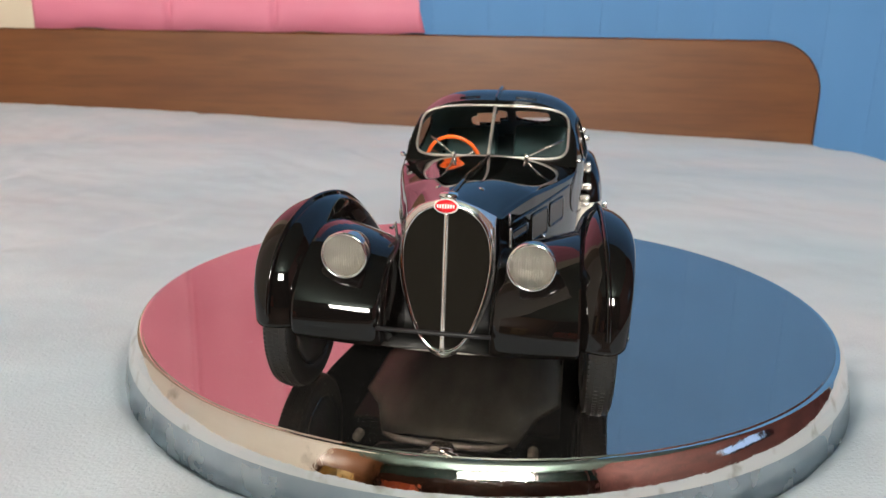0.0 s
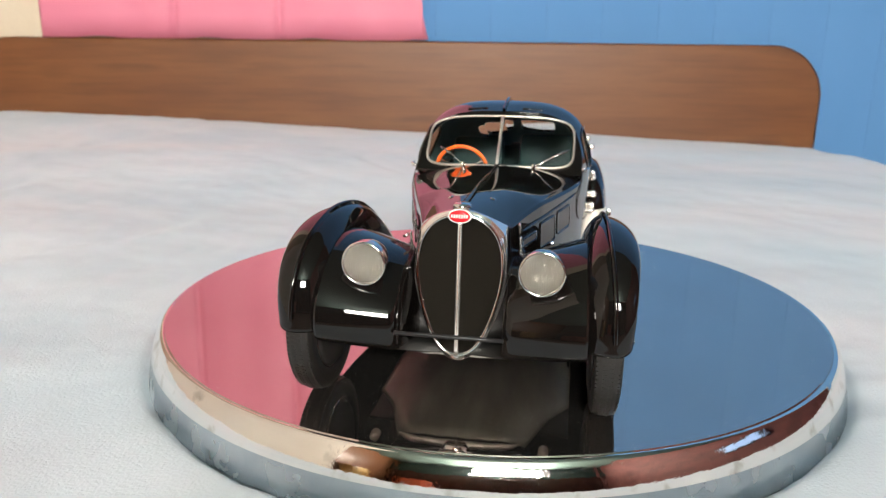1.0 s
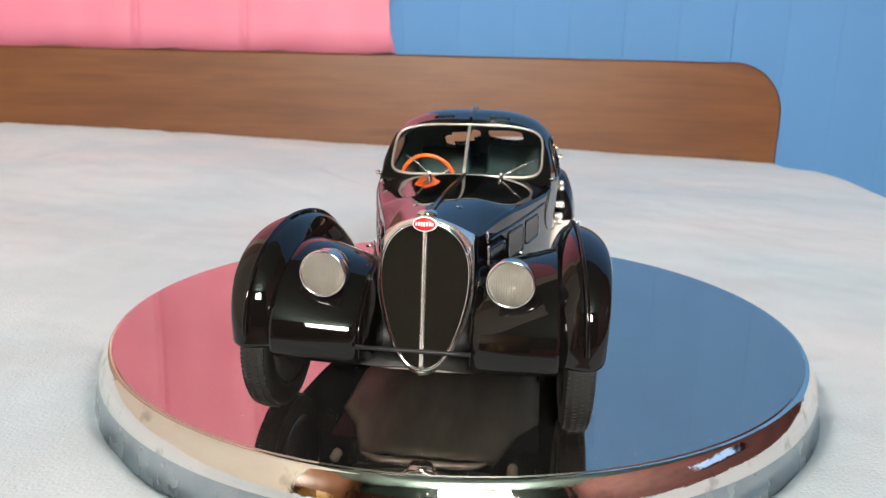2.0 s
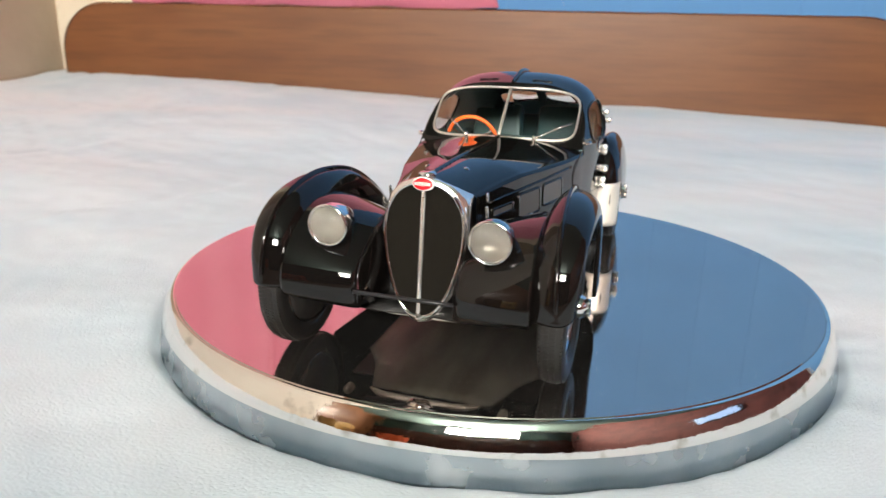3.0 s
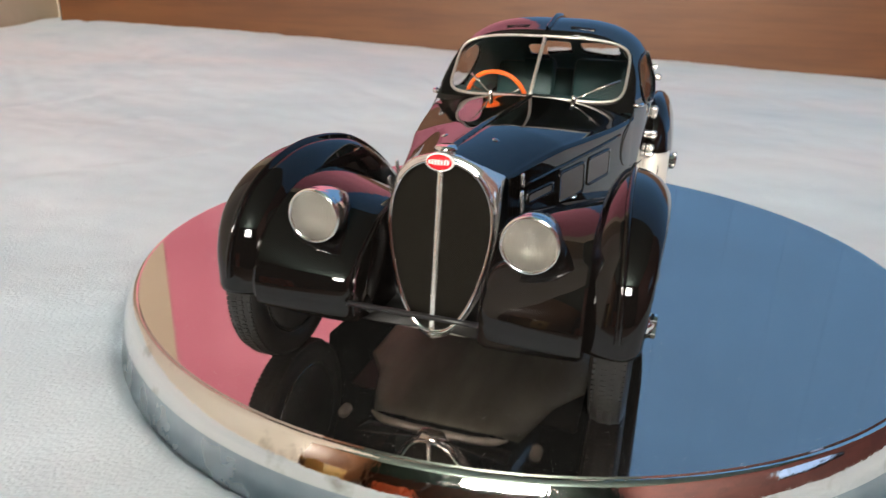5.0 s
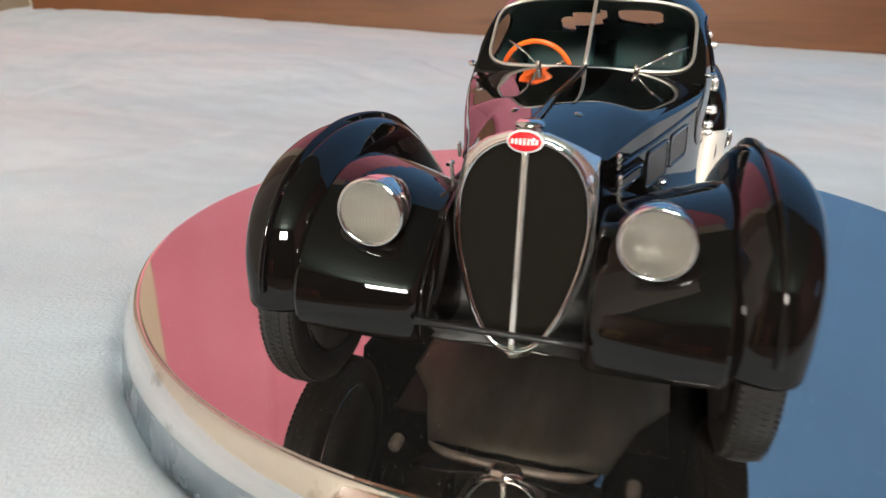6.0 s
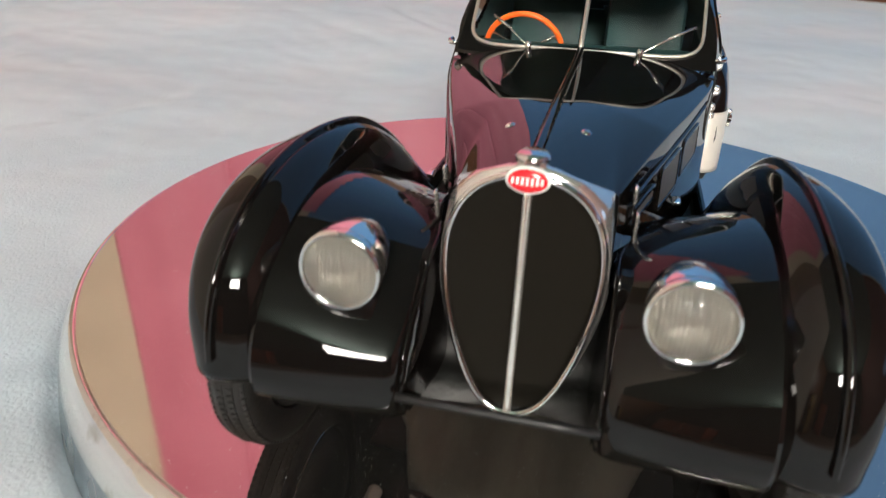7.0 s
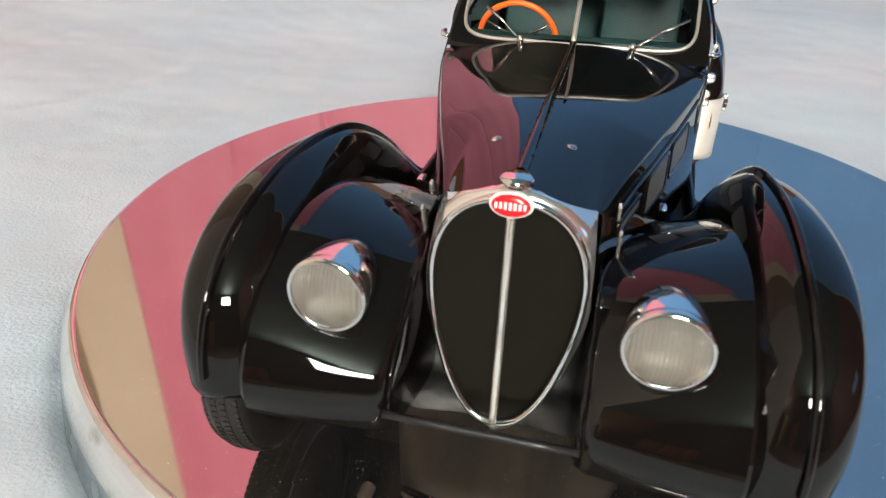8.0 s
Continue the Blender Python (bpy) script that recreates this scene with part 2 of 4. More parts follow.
def solid(ob, thick, offset=-1):
    s = ob.modifiers.new("thickness", "SOLIDIFY")
    s.thickness, s.offset = thick, offset
    return ob


def grid_faces(rows, cols, wrap=False, flip=False):
    out = []
    for i in range(rows - 1):
        for j in range(cols if wrap else cols - 1):
            k = (j + 1) % cols
            q = (i * cols + j, i * cols + k, (i + 1) * cols + k, (i + 1) * cols + j)
            out.append(q[::-1] if flip else q)
    return out


def loft(name, rings, mat, parent=None, label="", wrap=False, caps=False, smooth=True):
    rings = [np.asarray(r, float) for r in rings]
    n = len(rings[0])
    faces = grid_faces(len(rings), n, wrap)
    if caps:
        faces += [tuple(range(n))[::-1], tuple(range((len(rings) - 1) * n, len(rings) * n))]
    ob = link(name, np.concatenate(rings), faces, mat, parent, label, smooth)
    bm = bmesh.new()
    bm.from_mesh(ob.data)
    bmesh.ops.recalc_face_normals(bm, faces=bm.faces)
    bm.to_mesh(ob.data)
    bm.free()
    return ob


def spline(points, n):
    """Catmull-Rom curve through a few control points, n samples."""
    p = np.asarray(points, float)
    p = np.vstack([2 * p[0] - p[1], p, 2 * p[-1] - p[-2]])
    out = []
    for u in np.linspace(0, len(p) - 3 - 1e-9, n):
        i, f = int(u), u - int(u)
        a, b, c, d = p[i:i + 4]
        out.append(0.5 * (2 * b + (c - a) * f + (2 * a - 5 * b + 4 * c - d) * f * f + (3 * b - a - 3 * c + d) * f ** 3))
    return np.array(out)


def tube(name, line, radius, mat, parent=None, label="", closed=False, sides=8):
    """A round rod along a line of points; radius may be a number or one for each point."""
    line = np.asarray(line, float)
    n = len(line)
    radius = np.broadcast_to(radius, n)
    rings, side = [], None
    for i in range(n):
        a, b = (line[(i - 1) % n], line[(i + 1) % n]) if closed else (line[max(i - 1, 0)], line[min(i + 1, n - 1)])
        t = (b - a) / np.linalg.norm(b - a)
        if side is None:
            side = np.cross(t, (0, 0, 1.0) if abs(t[2]) < 0.9 else (1.0, 0, 0))
        side = side - t * (side @ t)
        side = side / np.linalg.norm(side)
        up = np.cross(t, side)
        a = np.linspace(0, 2 * math.pi, sides, endpoint=False)
        rings.append(line[i] + radius[i] * (np.cos(a)[:, None] * side + np.sin(a)[:, None] * up))
    if closed:
        rings.append(rings[0])
    return loft(name, rings, mat, parent, label, wrap=True, caps=not closed)


def turned(name, profile, mat, parent=None, label="", axis="z", at=(0, 0, 0), steps=48, caps=False):
    """A body turned about an axis through at, from (radius, height) pairs."""
    a = np.linspace(0, 2 * math.pi, steps, endpoint=False)
    rings = []
    for r, h in profile:
        c, s, z = r * np.cos(a), r * np.sin(a), np.full(steps, float(h))
        xyz = {"z": (c, s, z), "y": (c, z, s), "x": (z, c, s)}[axis]
        rings.append(np.stack(xyz, 1) + np.array(at))
    return loft(name, rings, mat, parent, label, wrap=True, caps=caps)


def block(name, size, at, mat, parent=None, label="", bevel=0.0, turn=(0, 0, 0), segments=2):
    bm = bmesh.new()
    bmesh.ops.create_cube(bm, size=1)
    bmesh.ops.scale(bm, vec=size, verts=bm.verts)
    if bevel:
        bmesh.ops.bevel(bm, geom=bm.edges[:], offset=bevel, segments=segments, profile=0.5, affect="EDGES")
    bmesh.ops.transform(bm, matrix=pose(*at, *turn), verts=bm.verts)
    return sharp(part(name, bm, mat, parent, label), 35)


# ---- the room ----
# the headboard's wall stands askew to the car: a frame with its x along the wall
WALL = pose(-0.855, 0.737, 0, 0, 0, 9.09)
WALL_T, FLOOR_Z, CEIL_Z = 0.1, -0.55, 1.95
X0, X1, Y0, Y1 = -0.038, 2.7, -4.2, 0.045      # inner faces of the room


def wall(name, x0, x1, y0, y1, z0, z1, mat, label):
    ob = block(name, (x1 - x0, y1 - y0, z1 - z0), ((x0 + x1) / 2, (y0 + y1) / 2, (z0 + z1) / 2), mat)
    ob.matrix_world = WALL
    return tagged(ob, label, "wall", kind="structure")


DADO_Z = 1.0
XW, YC = -1.1, -1.6      # unseen: the room is widened past the bed's side wall for darker reflections
wall_north = wall("wall_north", X0 - WALL_T, X1 + WALL_T, Y1, Y1 + WALL_T, FLOOR_Z, CEIL_Z, CREAM, "cream wall with blue upright boards behind the headboard")
wall("wall_west", X0 - WALL_T, X0, -0.42, Y1, FLOOR_Z, CEIL_Z, CREAM_SHADED, "plastered wall beside the bed, corner shade put into its tan colour")
wall("wall_west_lit", X0 - WALL_T, X0, YC, -0.42, FLOOR_Z, CEIL_Z, CREAM_LIT, "cream plastered wall past the corner, coloured paler as if lit")
wall("wall_return", XW, X0 - WALL_T, YC, YC + WALL_T, FLOOR_Z, CEIL_Z, CREAM, "cream wall that turns away past the bed")
wall("wall_far", XW - WALL_T, XW, Y0, YC + WALL_T, FLOOR_Z, CEIL_Z, WOOD, "walnut panelled wall of the far alcove")
wall("wall_east", X1, X1 + WALL_T, Y0, Y1, FLOOR_Z, CEIL_Z, ROSE, "dusky rose painted wall across the room")
wall("wall_south", XW - WALL_T, X1 + WALL_T, Y0 - WALL_T, Y0, DADO_Z, CEIL_Z, GREEN, "dark green painted wall facing the headboard")
wall("wall_south_dado", XW - WALL_T, X1 + WALL_T, Y0 - WALL_T, Y0 + 0.012, FLOOR_Z, DADO_Z, DARKWOOD, "dark red-brown wood panelling below the green wall")
floor_ob = wall("floor", XW - WALL_T, X1 + WALL_T, Y0 - WALL_T, Y1 + WALL_T, FLOOR_Z - 0.1, FLOOR_Z, FLOOR, "brown wooden floor under the bed")
floor_ob["category"] = "floor"
ceil_ob = wall("ceiling", XW - WALL_T, X1 + WALL_T, Y0 - WALL_T, Y1 + WALL_T, CEIL_Z, CEIL_Z + 0.1, CEILING, "dull green painted ceiling")
ceil_ob["category"] = "ceiling"

# upright tongue-and-groove boards on the wall
PLANK_W = 0.0812
plank_mesh = None
for i in range(33):
    x = 0.690 - 2 * PLANK_W + i * PLANK_W
    if not 0.55 < x < X1 - PLANK_W:
        continue
    if plank_mesh is None:
        first = block("plank", (PLANK_W - 0.00012, 0.008, CEIL_Z - FLOOR_Z - 0.01), (0, 0, 0), BLUE, bevel=0.00048)
        plank_mesh, ob = first.data, first
        plank_mesh.polygons.foreach_set("use_smooth", [False] * len(plank_mesh.polygons))
    else:
        ob = new("plank", plank_mesh)
    ob.parent = wall_north
    ob.location = (x + PLANK_W / 2, Y1 - 0.0045, (CEIL_Z + FLOOR_Z) / 2)

# broad light panel on the wall across the room, behind the camera
panel_lamp = thing("panel_light", "broad white light panel glowing on the green wall", "wall light")
panel_lamp.matrix_world = WALL @ pose(0.95, -4.2, 1.50)
block("housing", (1.16, 0.04, 0.58), (0, 0.021, 0), WHITE, panel_lamp, "white metal housing", 0.006)
block("diffuser", (1.10, 0.006, 0.52), (0, 0.0445, 0), GLOW, panel_lamp, "glowing white diffuser", 0.002)


# unseen lit screen, added on the rose wall for the plate edge's blue glint
television = thing("television", "unseen pale blue wall screen in a black casing, added for a glint", "television")
television.matrix_world = WALL @ pose(X1, -1.36, 0.50, 0, 0, 90)
block("casing", (0.62, 0.05, 0.30), (0, 0.026, 0), SATIN, television, "black plastic casing", 0.006)
block("screen", (0.56, 0.004, 0.24), (0, 0.0525, 0), SCREEN, television, "pale blue glowing screen", 0.001)

# unseen cupboards, added for the orange and ochre patches on the plate's edge
def cupboard(at, turn, size, mat, label):
    ob = thing("cupboard", label, "cupboard")
    ob.matrix_world = WALL @ pose(*at, 0, 0, turn)
    w, d, h = size
    block("body", (w, d, h), (0, d / 2, h / 2), mat, ob, "", 0.006)
    for s in (-1, 1):
        leaf = block("cupboard_door", (w / 2 - 0.006, 0.018, h - 0.05), (s * w / 4, d + 0.010, h / 2), mat, ob, "", 0.003)
        block("handle", (0.012, 0.02, 0.12), (s * 0.03, d + 0.029, h * 0.6), CHROME, leaf, "chrome handle", 0.003)
    return ob


cupboard((-0.55, Y0 + 0.014, FLOOR_Z), 0, (0.5, 0.32, 0.86), ORANGE, "unseen orange-red cupboard added for its reflection in the plate's edge")
cupboard((XW + 0.002, -2.9, FLOOR_Z), -90, (0.34, 0.3, 0.9), OCHRE, "unseen ochre cupboard added for its reflection in the plate's edge")


# ---- bed ----
BED_Z = -0.0138


def bed_height(x, y):
    rise = np.clip(0.0114 - 0.0285 * x, 0.0015, 0.041) * np.clip((y - 0.2) / 0.53, 0, 1) ** 1.2
    away = np.clip((np.hypot(x + 0.0023, y - 0.0945) - 0.14) / 0.15, 0, 1)
    wave = 0.0035 * np.sin(9 * x + 5 * y + 2 * np.sin(4 * y)) * np.sin(11 * y - 3 * x + 1.3) + 0.002 * np.sin(23 * y + 6 * x + 2 * np.sin(7 * x))
    # the pile stands up a little, unevenly, where the plate presses into it
    around = np.arctan2(y - 0.0945, x + 0.0023)
    r = np.hypot(x + 0.0023, y - 0.0945)
    lump = 0.5 + 0.4 * (0.28 * np.sin(17 * around + 2 * np.sin(5 * around)) + 0.22 * np.sin(41 * around + 3 * np.sin(7 * around)))
    pile = (0.0022 * lump - 0.0022) * np.exp(-((r - 0.1285) / 0.0085) ** 2) * (r > 0.1) + 0.0007 * lump * np.exp(-((r - 0.141) / 0.008) ** 2)
    # one crease in the blanket beyond the plate
    side = (x + 0.447 - 0.12 * (y - 0.26) - 0.004 * np.sin(30 * y)) / 0.010
    crease = (-0.0050 * np.exp(-side ** 2) + 0.0030 * np.exp(-(side - 2.2) ** 2)) * np.clip((y - 0.12) / 0.06, 0, 1) * np.clip((0.37 - y) / 0.06, 0, 1)
    # patches of short shallow wrinkles
    bend = np.sin(29 * x + 15 * y + 2.1 * np.sin(13 * y + 1) + 1.6 * np.sin(9 * x))
    patchy = np.clip(0.2 + np.sin(7 * x - 9 * y + 1.7) * np.sin(11 * x + 6 * y), 0, 1)
    wrinkle = (0.0010 * np.exp(-((bend - 0.5) / 0.3) ** 2) - 0.0022 * np.exp(-(bend / 0.28) ** 2)) * patchy * np.clip((r - 0.15) / 0.03, 0, 1) * np.clip((0.02 - x) / 0.1, 0, 1)
    press = -0.0036 / (1 + np.exp((r - 0.1303) / 0.0008))
    return BED_Z + rise + wave * away + pile + crease + wrinkle + press


bed = thing("bed", "bed with pale blue plush blanket pushed against a headboard", "bed", (0, 0, FLOOR_Z))
LOW = -FLOOR_Z
bx = np.concatenate([np.linspace(-1.02, -0.2, 170)[:-1], np.linspace(-0.2, 0.2, 230)[:-1], np.linspace(0.2, 0.47, 36)])
by = np.concatenate([np.linspace(-0.23, -0.09, 34)[:-1], np.linspace(-0.09, 0.25, 200)[:-1], np.linspace(0.25, 0.96, 160)])
nx, ny = len(bx), len(by)
gx, gy = np.meshgrid(bx, by)
gy = np.minimum(gy, 0.737 + (gx + 0.855) * 0.16 - 0.004 + 0.045 * np.clip((-0.858 - gx) / 0.01, 0, 1))
gx = np.maximum(gx, -0.8895 - 0.16 * (gy - 0.7315) + 0.003)
gz = bed_height(gx, gy)
drop = np.clip((gx - 0.36) / 0.11, 0, 1) ** 2.2 * 0.12 + np.clip((-0.13 - gy) / 0.1, 0, 1) ** 2.2 * 0.2
gz = gz - drop + LOW
verts = np.stack([gx, gy, gz], -1).reshape(-1, 3)
blanket = link("blanket", verts, grid_faces(ny, nx), BLANKET, bed, "pale blue plush blanket with lilac and rose clouds")
fold = bpy.data.textures.new("soft_folds", "CLOUDS")
fold.noise_scale, fold.noise_depth = 0.09, 4
folds = blanket.modifiers.new("folds", "DISPLACE")
folds.texture, folds.strength, folds.mid_level, folds.direction = fold, 0.003, 0.5, "Z"
block("mattress", (1.10, 0.83, 0.2), (-0.16, 0.255, LOW - 0.16), MATTRESS, bed, "pale mattress", 0.04)
block("bed_base", (1.08, 0.82, 0.26), (-0.16, 0.25, 0.13), WOOD, bed, "walnut bed base", 0.004)

# headboard with rounded upper corners
outline = [(0.0, -0.4)]
for cx, start in ((0.075, 180), (1.245 - 0.075, 90)):
    outline += [(cx + 0.075 * math.cos(radians(start - a)), 0.127 - 0.075 + 0.075 * math.sin(radians(start - a))) for a in range(0, 91, 6)]
outline.append((1.245, -0.4))
bm = bmesh.new()
face = bm.faces.new([bm.verts.new((x, 0, z)) for x, z in outline])
extruded = bmesh.ops.extrude_face_region(bm, geom=[face])
bmesh.ops.translate(bm, vec=(0, 0.018, 0), verts=[v for v in extruded["geom"] if isinstance(v, bmesh.types.BMVert)])
headboard = sharp(part("headboard", bm, WOOD, None))
headboard.matrix_world = WALL
b = headboard.modifiers.new("edge", "BEVEL")
b.width, b.segments, b.limit_method = 0.0015, 2, "ANGLE"
band = []
for k, (x, z) in enumerate(outline):
    nx_, nz_ = (-1, 0) if k == 0 else (1, 0) if k == len(outline) - 1 else (0, 0)
    if not nx_:
        cx = 0.075 if x < 0.6 else 1.245 - 0.075
        nx_, nz_ = (x - cx) / 0.075, (z - 0.052) / 0.075
    band.append([(x + nx_ * d, y, z + nz_ * d) for d, y in ((0.0002, -0.0004), (0.0010, 0.0002), (0.0011, 0.009), (0.0010, 0.0178), (0.0002, 0.0184))])
loft("edge_band", band, WOOD, headboard, "walnut edge banding")
tagged(headboard, "low walnut headboard with rounded upper corners", "headboard")

# pink cloth that hangs over the wall
rows_, cols_ = 40, 150
ux = np.linspace(0.113, 0.674, cols_)
uz = np.linspace(0.127, 1.5, rows_)
cx_, cz_ = np.meshgrid(ux, uz)
seams_ = sum(np.exp(-((cx_ - c_ - 0.01 * np.sin(5 * cz_)) / 0.004) ** 2) for c_ in (0.30, 0.455))
fold_ = 0.010 * np.sin(17 * cx_ + 2 * np.sin(6 * cx_)) + 0.002 * np.sin(83 * cx_ + 2 * cz_) + 0.014 * seams_ + 0.004 * np.sin(7 * cz_ + 20 * cx_)
edge_ = 0.006 * np.sin(60 * cz_) * (cx_ > 0.672)
cloth = link("hanging_cloth", np.stack([cx_ + edge_, 0.019 + fold_ * 0.42, cz_ + 0.004 * np.sin(40 * cx_) * (cz_ < 0.13)], -1).reshape(-1, 3), grid_faces(rows_, cols_), PINK)
solid(cloth, 0.0015, 0)
cloth.matrix_world = WALL
tagged(cloth, "soft pink cloth hanging in folds on the wall", "cloth")

# ---- the chrome plate ----
PLATE_AT, PLATE_R = (-0.0023, 0.0945, 0), 0.1238
profile = [(0.0, 0.0), (0.04, 0), (0.08, 0), (0.118, 0), (PLATE_R - 0.0010, 0), (PLATE_R - 0.0007, -0.0004), (PLATE_R - 0.0004, -0.0001)]
# a tight shoulder, then a long steep side that turns under at the bottom
r_, z_ = profile[-1]
sides = [(lean_, 0.00016) for lean_ in np.linspace(80, 34, 10)] + [(lean_, 0.00062) for lean_ in np.linspace(34, 13, 12)] + [(lean_, 0.0007) for lean_ in np.linspace(13, 8, 14)]
for lean_, step_ in sides:
    r_, z_ = r_ + step_ * math.sin(radians(lean_)), z_ - step_ * math.cos(radians(lean_))
    profile.append((r_, z_))
lower = [(r_ - 0.0012, z_ - 0.0012), (r_ - 0.003, z_ - 0.0016), (0.001, z_ - 0.0018)]
plate = turned("round_plate", [(max(r, 0.00001), z) for r, z in profile[:6]], PLATE, axis="z", steps=160)
turned("rolled_edge", profile[5:-13], RIM, plate, "rolled chrome edge with fine pitting", axis="z", steps=160)
# lower band uses the darkened chrome, so its shade is in the colour
turned("lower_edge", profile[-14:] + lower, RIM_LOW, plate, "lower side of the rolled edge, chrome darkened as if in shade", axis="z", steps=160)
sharp(plate, 20)
plate.location = PLATE_AT
tagged(plate, "round mirror-polished chrome plate with a rolled edge, lightly dusty", "plate")

# ---- the car ----
car = thing("model_car", "glossy black vintage coupe scale model on a chrome plate", "model car")


def both(make):
    """Calls make(side) for the car's two flanks."""
    return [make(s) for s in (-1, 1)]


def ramp(y, ys, vs):
    """A smooth curve through a few stations."""
    ys, vs = np.asarray(ys, float), np.asarray(vs, float)
    m = np.gradient(vs, ys)
    i = int(np.clip(np.searchsorted(ys, y) - 1, 0, len(ys) - 2))
    h = ys[i + 1] - ys[i]
    t = min(max((y - ys[i]) / h, 0), 1)
    return (2 * t ** 3 - 3 * t * t + 1) * vs[i] + (t ** 3 - 2 * t * t + t) * h * m[i] + (3 * t * t - 2 * t ** 3) * vs[i + 1] + (t ** 3 - t * t) * h * m[i + 1]


def arch(w, top, base, mid, power, n=49):
    """Half superellipse over straight flanks: from one foot over the crown to the other."""
    pts = []
    for a in np.linspace(-math.pi / 2 - 0.0, math.pi / 2, n):
        s, c = math.sin(a), math.cos(a)
        pts.append((w * math.copysign(abs(s) ** (2 / power), s), mid + (top - mid) * abs(c) ** (2 / power)))
    foot = [(-w * (0.97 + 0.03 * k / 5), base + (mid - base) * k / 6) for k in range(6)]
    return np.array(foot + pts + [(-x, z) for x, z in foot[::-1]])


# bonnet
HOOD_W = ((0.004, 0.02, 0.04, 0.06, 0.088, 0.1), (0.0118, 0.0154, 0.0207, 0.0259, 0.0320, 0.0335))


def hood_drop(y):
    """How far the bonnet falls from its crown to its shoulder."""
    return 0.0046 + 0.0020 * max(0.0, 1 - (y - 0.006) / 0.03)


def hood_crown(y):
    return ramp(y, (0.006, 0.03, 0.056, 0.074, 0.09), (0.0533, 0.0537, 0.0534, 0.0533, 0.0538))


def hood_curve(y):
    """Exponent of the bonnet's cross-section: rounder at the nose."""
    return 2.1 - 0.6 * max(0.0, 1 - (y - 0.006) / 0.03)


def hood_ring(y):
    w = ramp(y, *HOOD_W)
    crown, drop_, fillet = hood_crown(y), hood_drop(y), 0.0009
    half = [(x, crown - drop_ * (x / w) ** hood_curve(y)) for x in np.linspace(0, w - fillet, 22)]
    x0, z0 = half[-1]
    half += [(x0 + fillet * math.sin(a), z0 - fillet * 1.3 * (1 - math.cos(a))) for a in np.linspace(0.3, math.pi / 2, 6)]
    z1 = half[-1][1]
    half += [(w + 0.0006 * k / 8, z1 + (0.022 - z1) * k / 8) for k in range(1, 9)]
    half = np.array(half)
    left = half[:0:-1] * np.array((-1, 1))
    pts = np.concatenate([left, half])
    return np.stack([pts[:, 0], np.full(len(pts), y), pts[:, 1]], 1)


def hood_top(x, y):
    w = ramp(y, *HOOD_W)
    return hood_crown(y) - hood_drop(y) * min(abs(x) / w, 1) ** hood_curve(y)


def lip_y(x):
    """Front edge of the bonnet: a point at the middle, a lobe forward on each side, corners set back."""
    u = min(abs(x) / 0.0115, 1)
    return 0.0058 - 0.0044 * math.sin(math.pi * u ** 0.9) ** 0.9 + 0.0030 * u ** 5


hood_rings = []
for y in np.linspace(0.006, 0.0885, 50):
    r = hood_ring(y)
    lead = max(0.0, 1 - (y - 0.006) / 0.03)
    r[:, 1] += lead * np.array([lip_y(x) - 0.006 for x in r[:, 0]])
    hood_rings.append(r)
loft("bonnet", hood_rings, PAINT, car)

# cabin: sections lean back with the split windscreen at the front
CAB_W = ((0.087, 0.105, 0.125, 0.15, 0.175, 0.2, 0.222, 0.24), (0.0316, 0.0344, 0.0357, 0.0347, 0.0309, 0.0237, 0.0135, 0.002))
CAB_Z = ((0.087, 0.1, 0.12, 0.145, 0.17, 0.195, 0.22, 0.24), (0.0722, 0.0748, 0.0757, 0.0730, 0.0655, 0.053, 0.034, 0.02))


def screen_y(x, z):
    return 0.0868 + 1.11 * (z - 0.0544) + 0.15 * abs(x)


def cabin_ring(y, n=81):
    f = (y - 0.087) / 0.153
    pts = arch(ramp(y, *CAB_W), ramp(y, *CAB_Z), 0.018, 0.0465 - 0.02 * f * f, 3.4 - 1.0 * min(1, 1.7 * f), n)
    lean = max(0.0, 1 - (y - 0.087) / 0.07) ** 1.3
    out = []
    for x, z in pts:
        out.append((x, y + lean * (1.11 * max(z - 0.0544, 0) + 0.15 * abs(x)), z))
    return np.array(out)


SIDE_Y, SIDE_Z, SIDE_A, SIDE_B = 0.1205, 0.0583, 0.0190, 0.0076


def in_side_window(p):
    return (abs(p[1] - SIDE_Y - 0.4 * (p[2] - SIDE_Z)) / SIDE_A) ** 2.4 + (abs(p[2] - SIDE_Z) / SIDE_B) ** 2.4


def in_rear_window(p):
    return ((abs(p[0]) - 0.0105) / 0.0085) ** 4 + ((p[2] - 0.0615) / 0.0032) ** 4


stations = np.concatenate([np.linspace(0.087, 0.18, 94), np.linspace(0.182, 0.24, 24)])
rings = [cabin_ring(y) for y in stations]
cols = len(rings[0])
V = np.concatenate(rings)
faces, holes = [], set()
for q in grid_faces(len(rings), cols):
    c = V[list(q)].mean(0)
    side_hole = abs(c[0]) > 0.018 and c[2] > 0.0465 and in_side_window(c) < 1
    rear_hole = 0.15 < c[1] < 0.2 and abs(c[0]) < 0.021 and in_rear_window(c) < 1
    if side_hole or rear_hole:
        holes.update(q)
    else:
        faces.append(q)
cabin = link("cabin", V, faces, PAINT, car)
bm = bmesh.new()
bm.from_mesh(cabin.data)
bmesh.ops.delete(bm, geom=[v for v in bm.verts if not v.link_faces], context="VERTS")
bmesh.ops.recalc_face_normals(bm, faces=bm.faces)
rim = [v for v in bm.verts if v.is_boundary and 0.1 < v.co.y < 0.2 and v.co.z > 0.045]
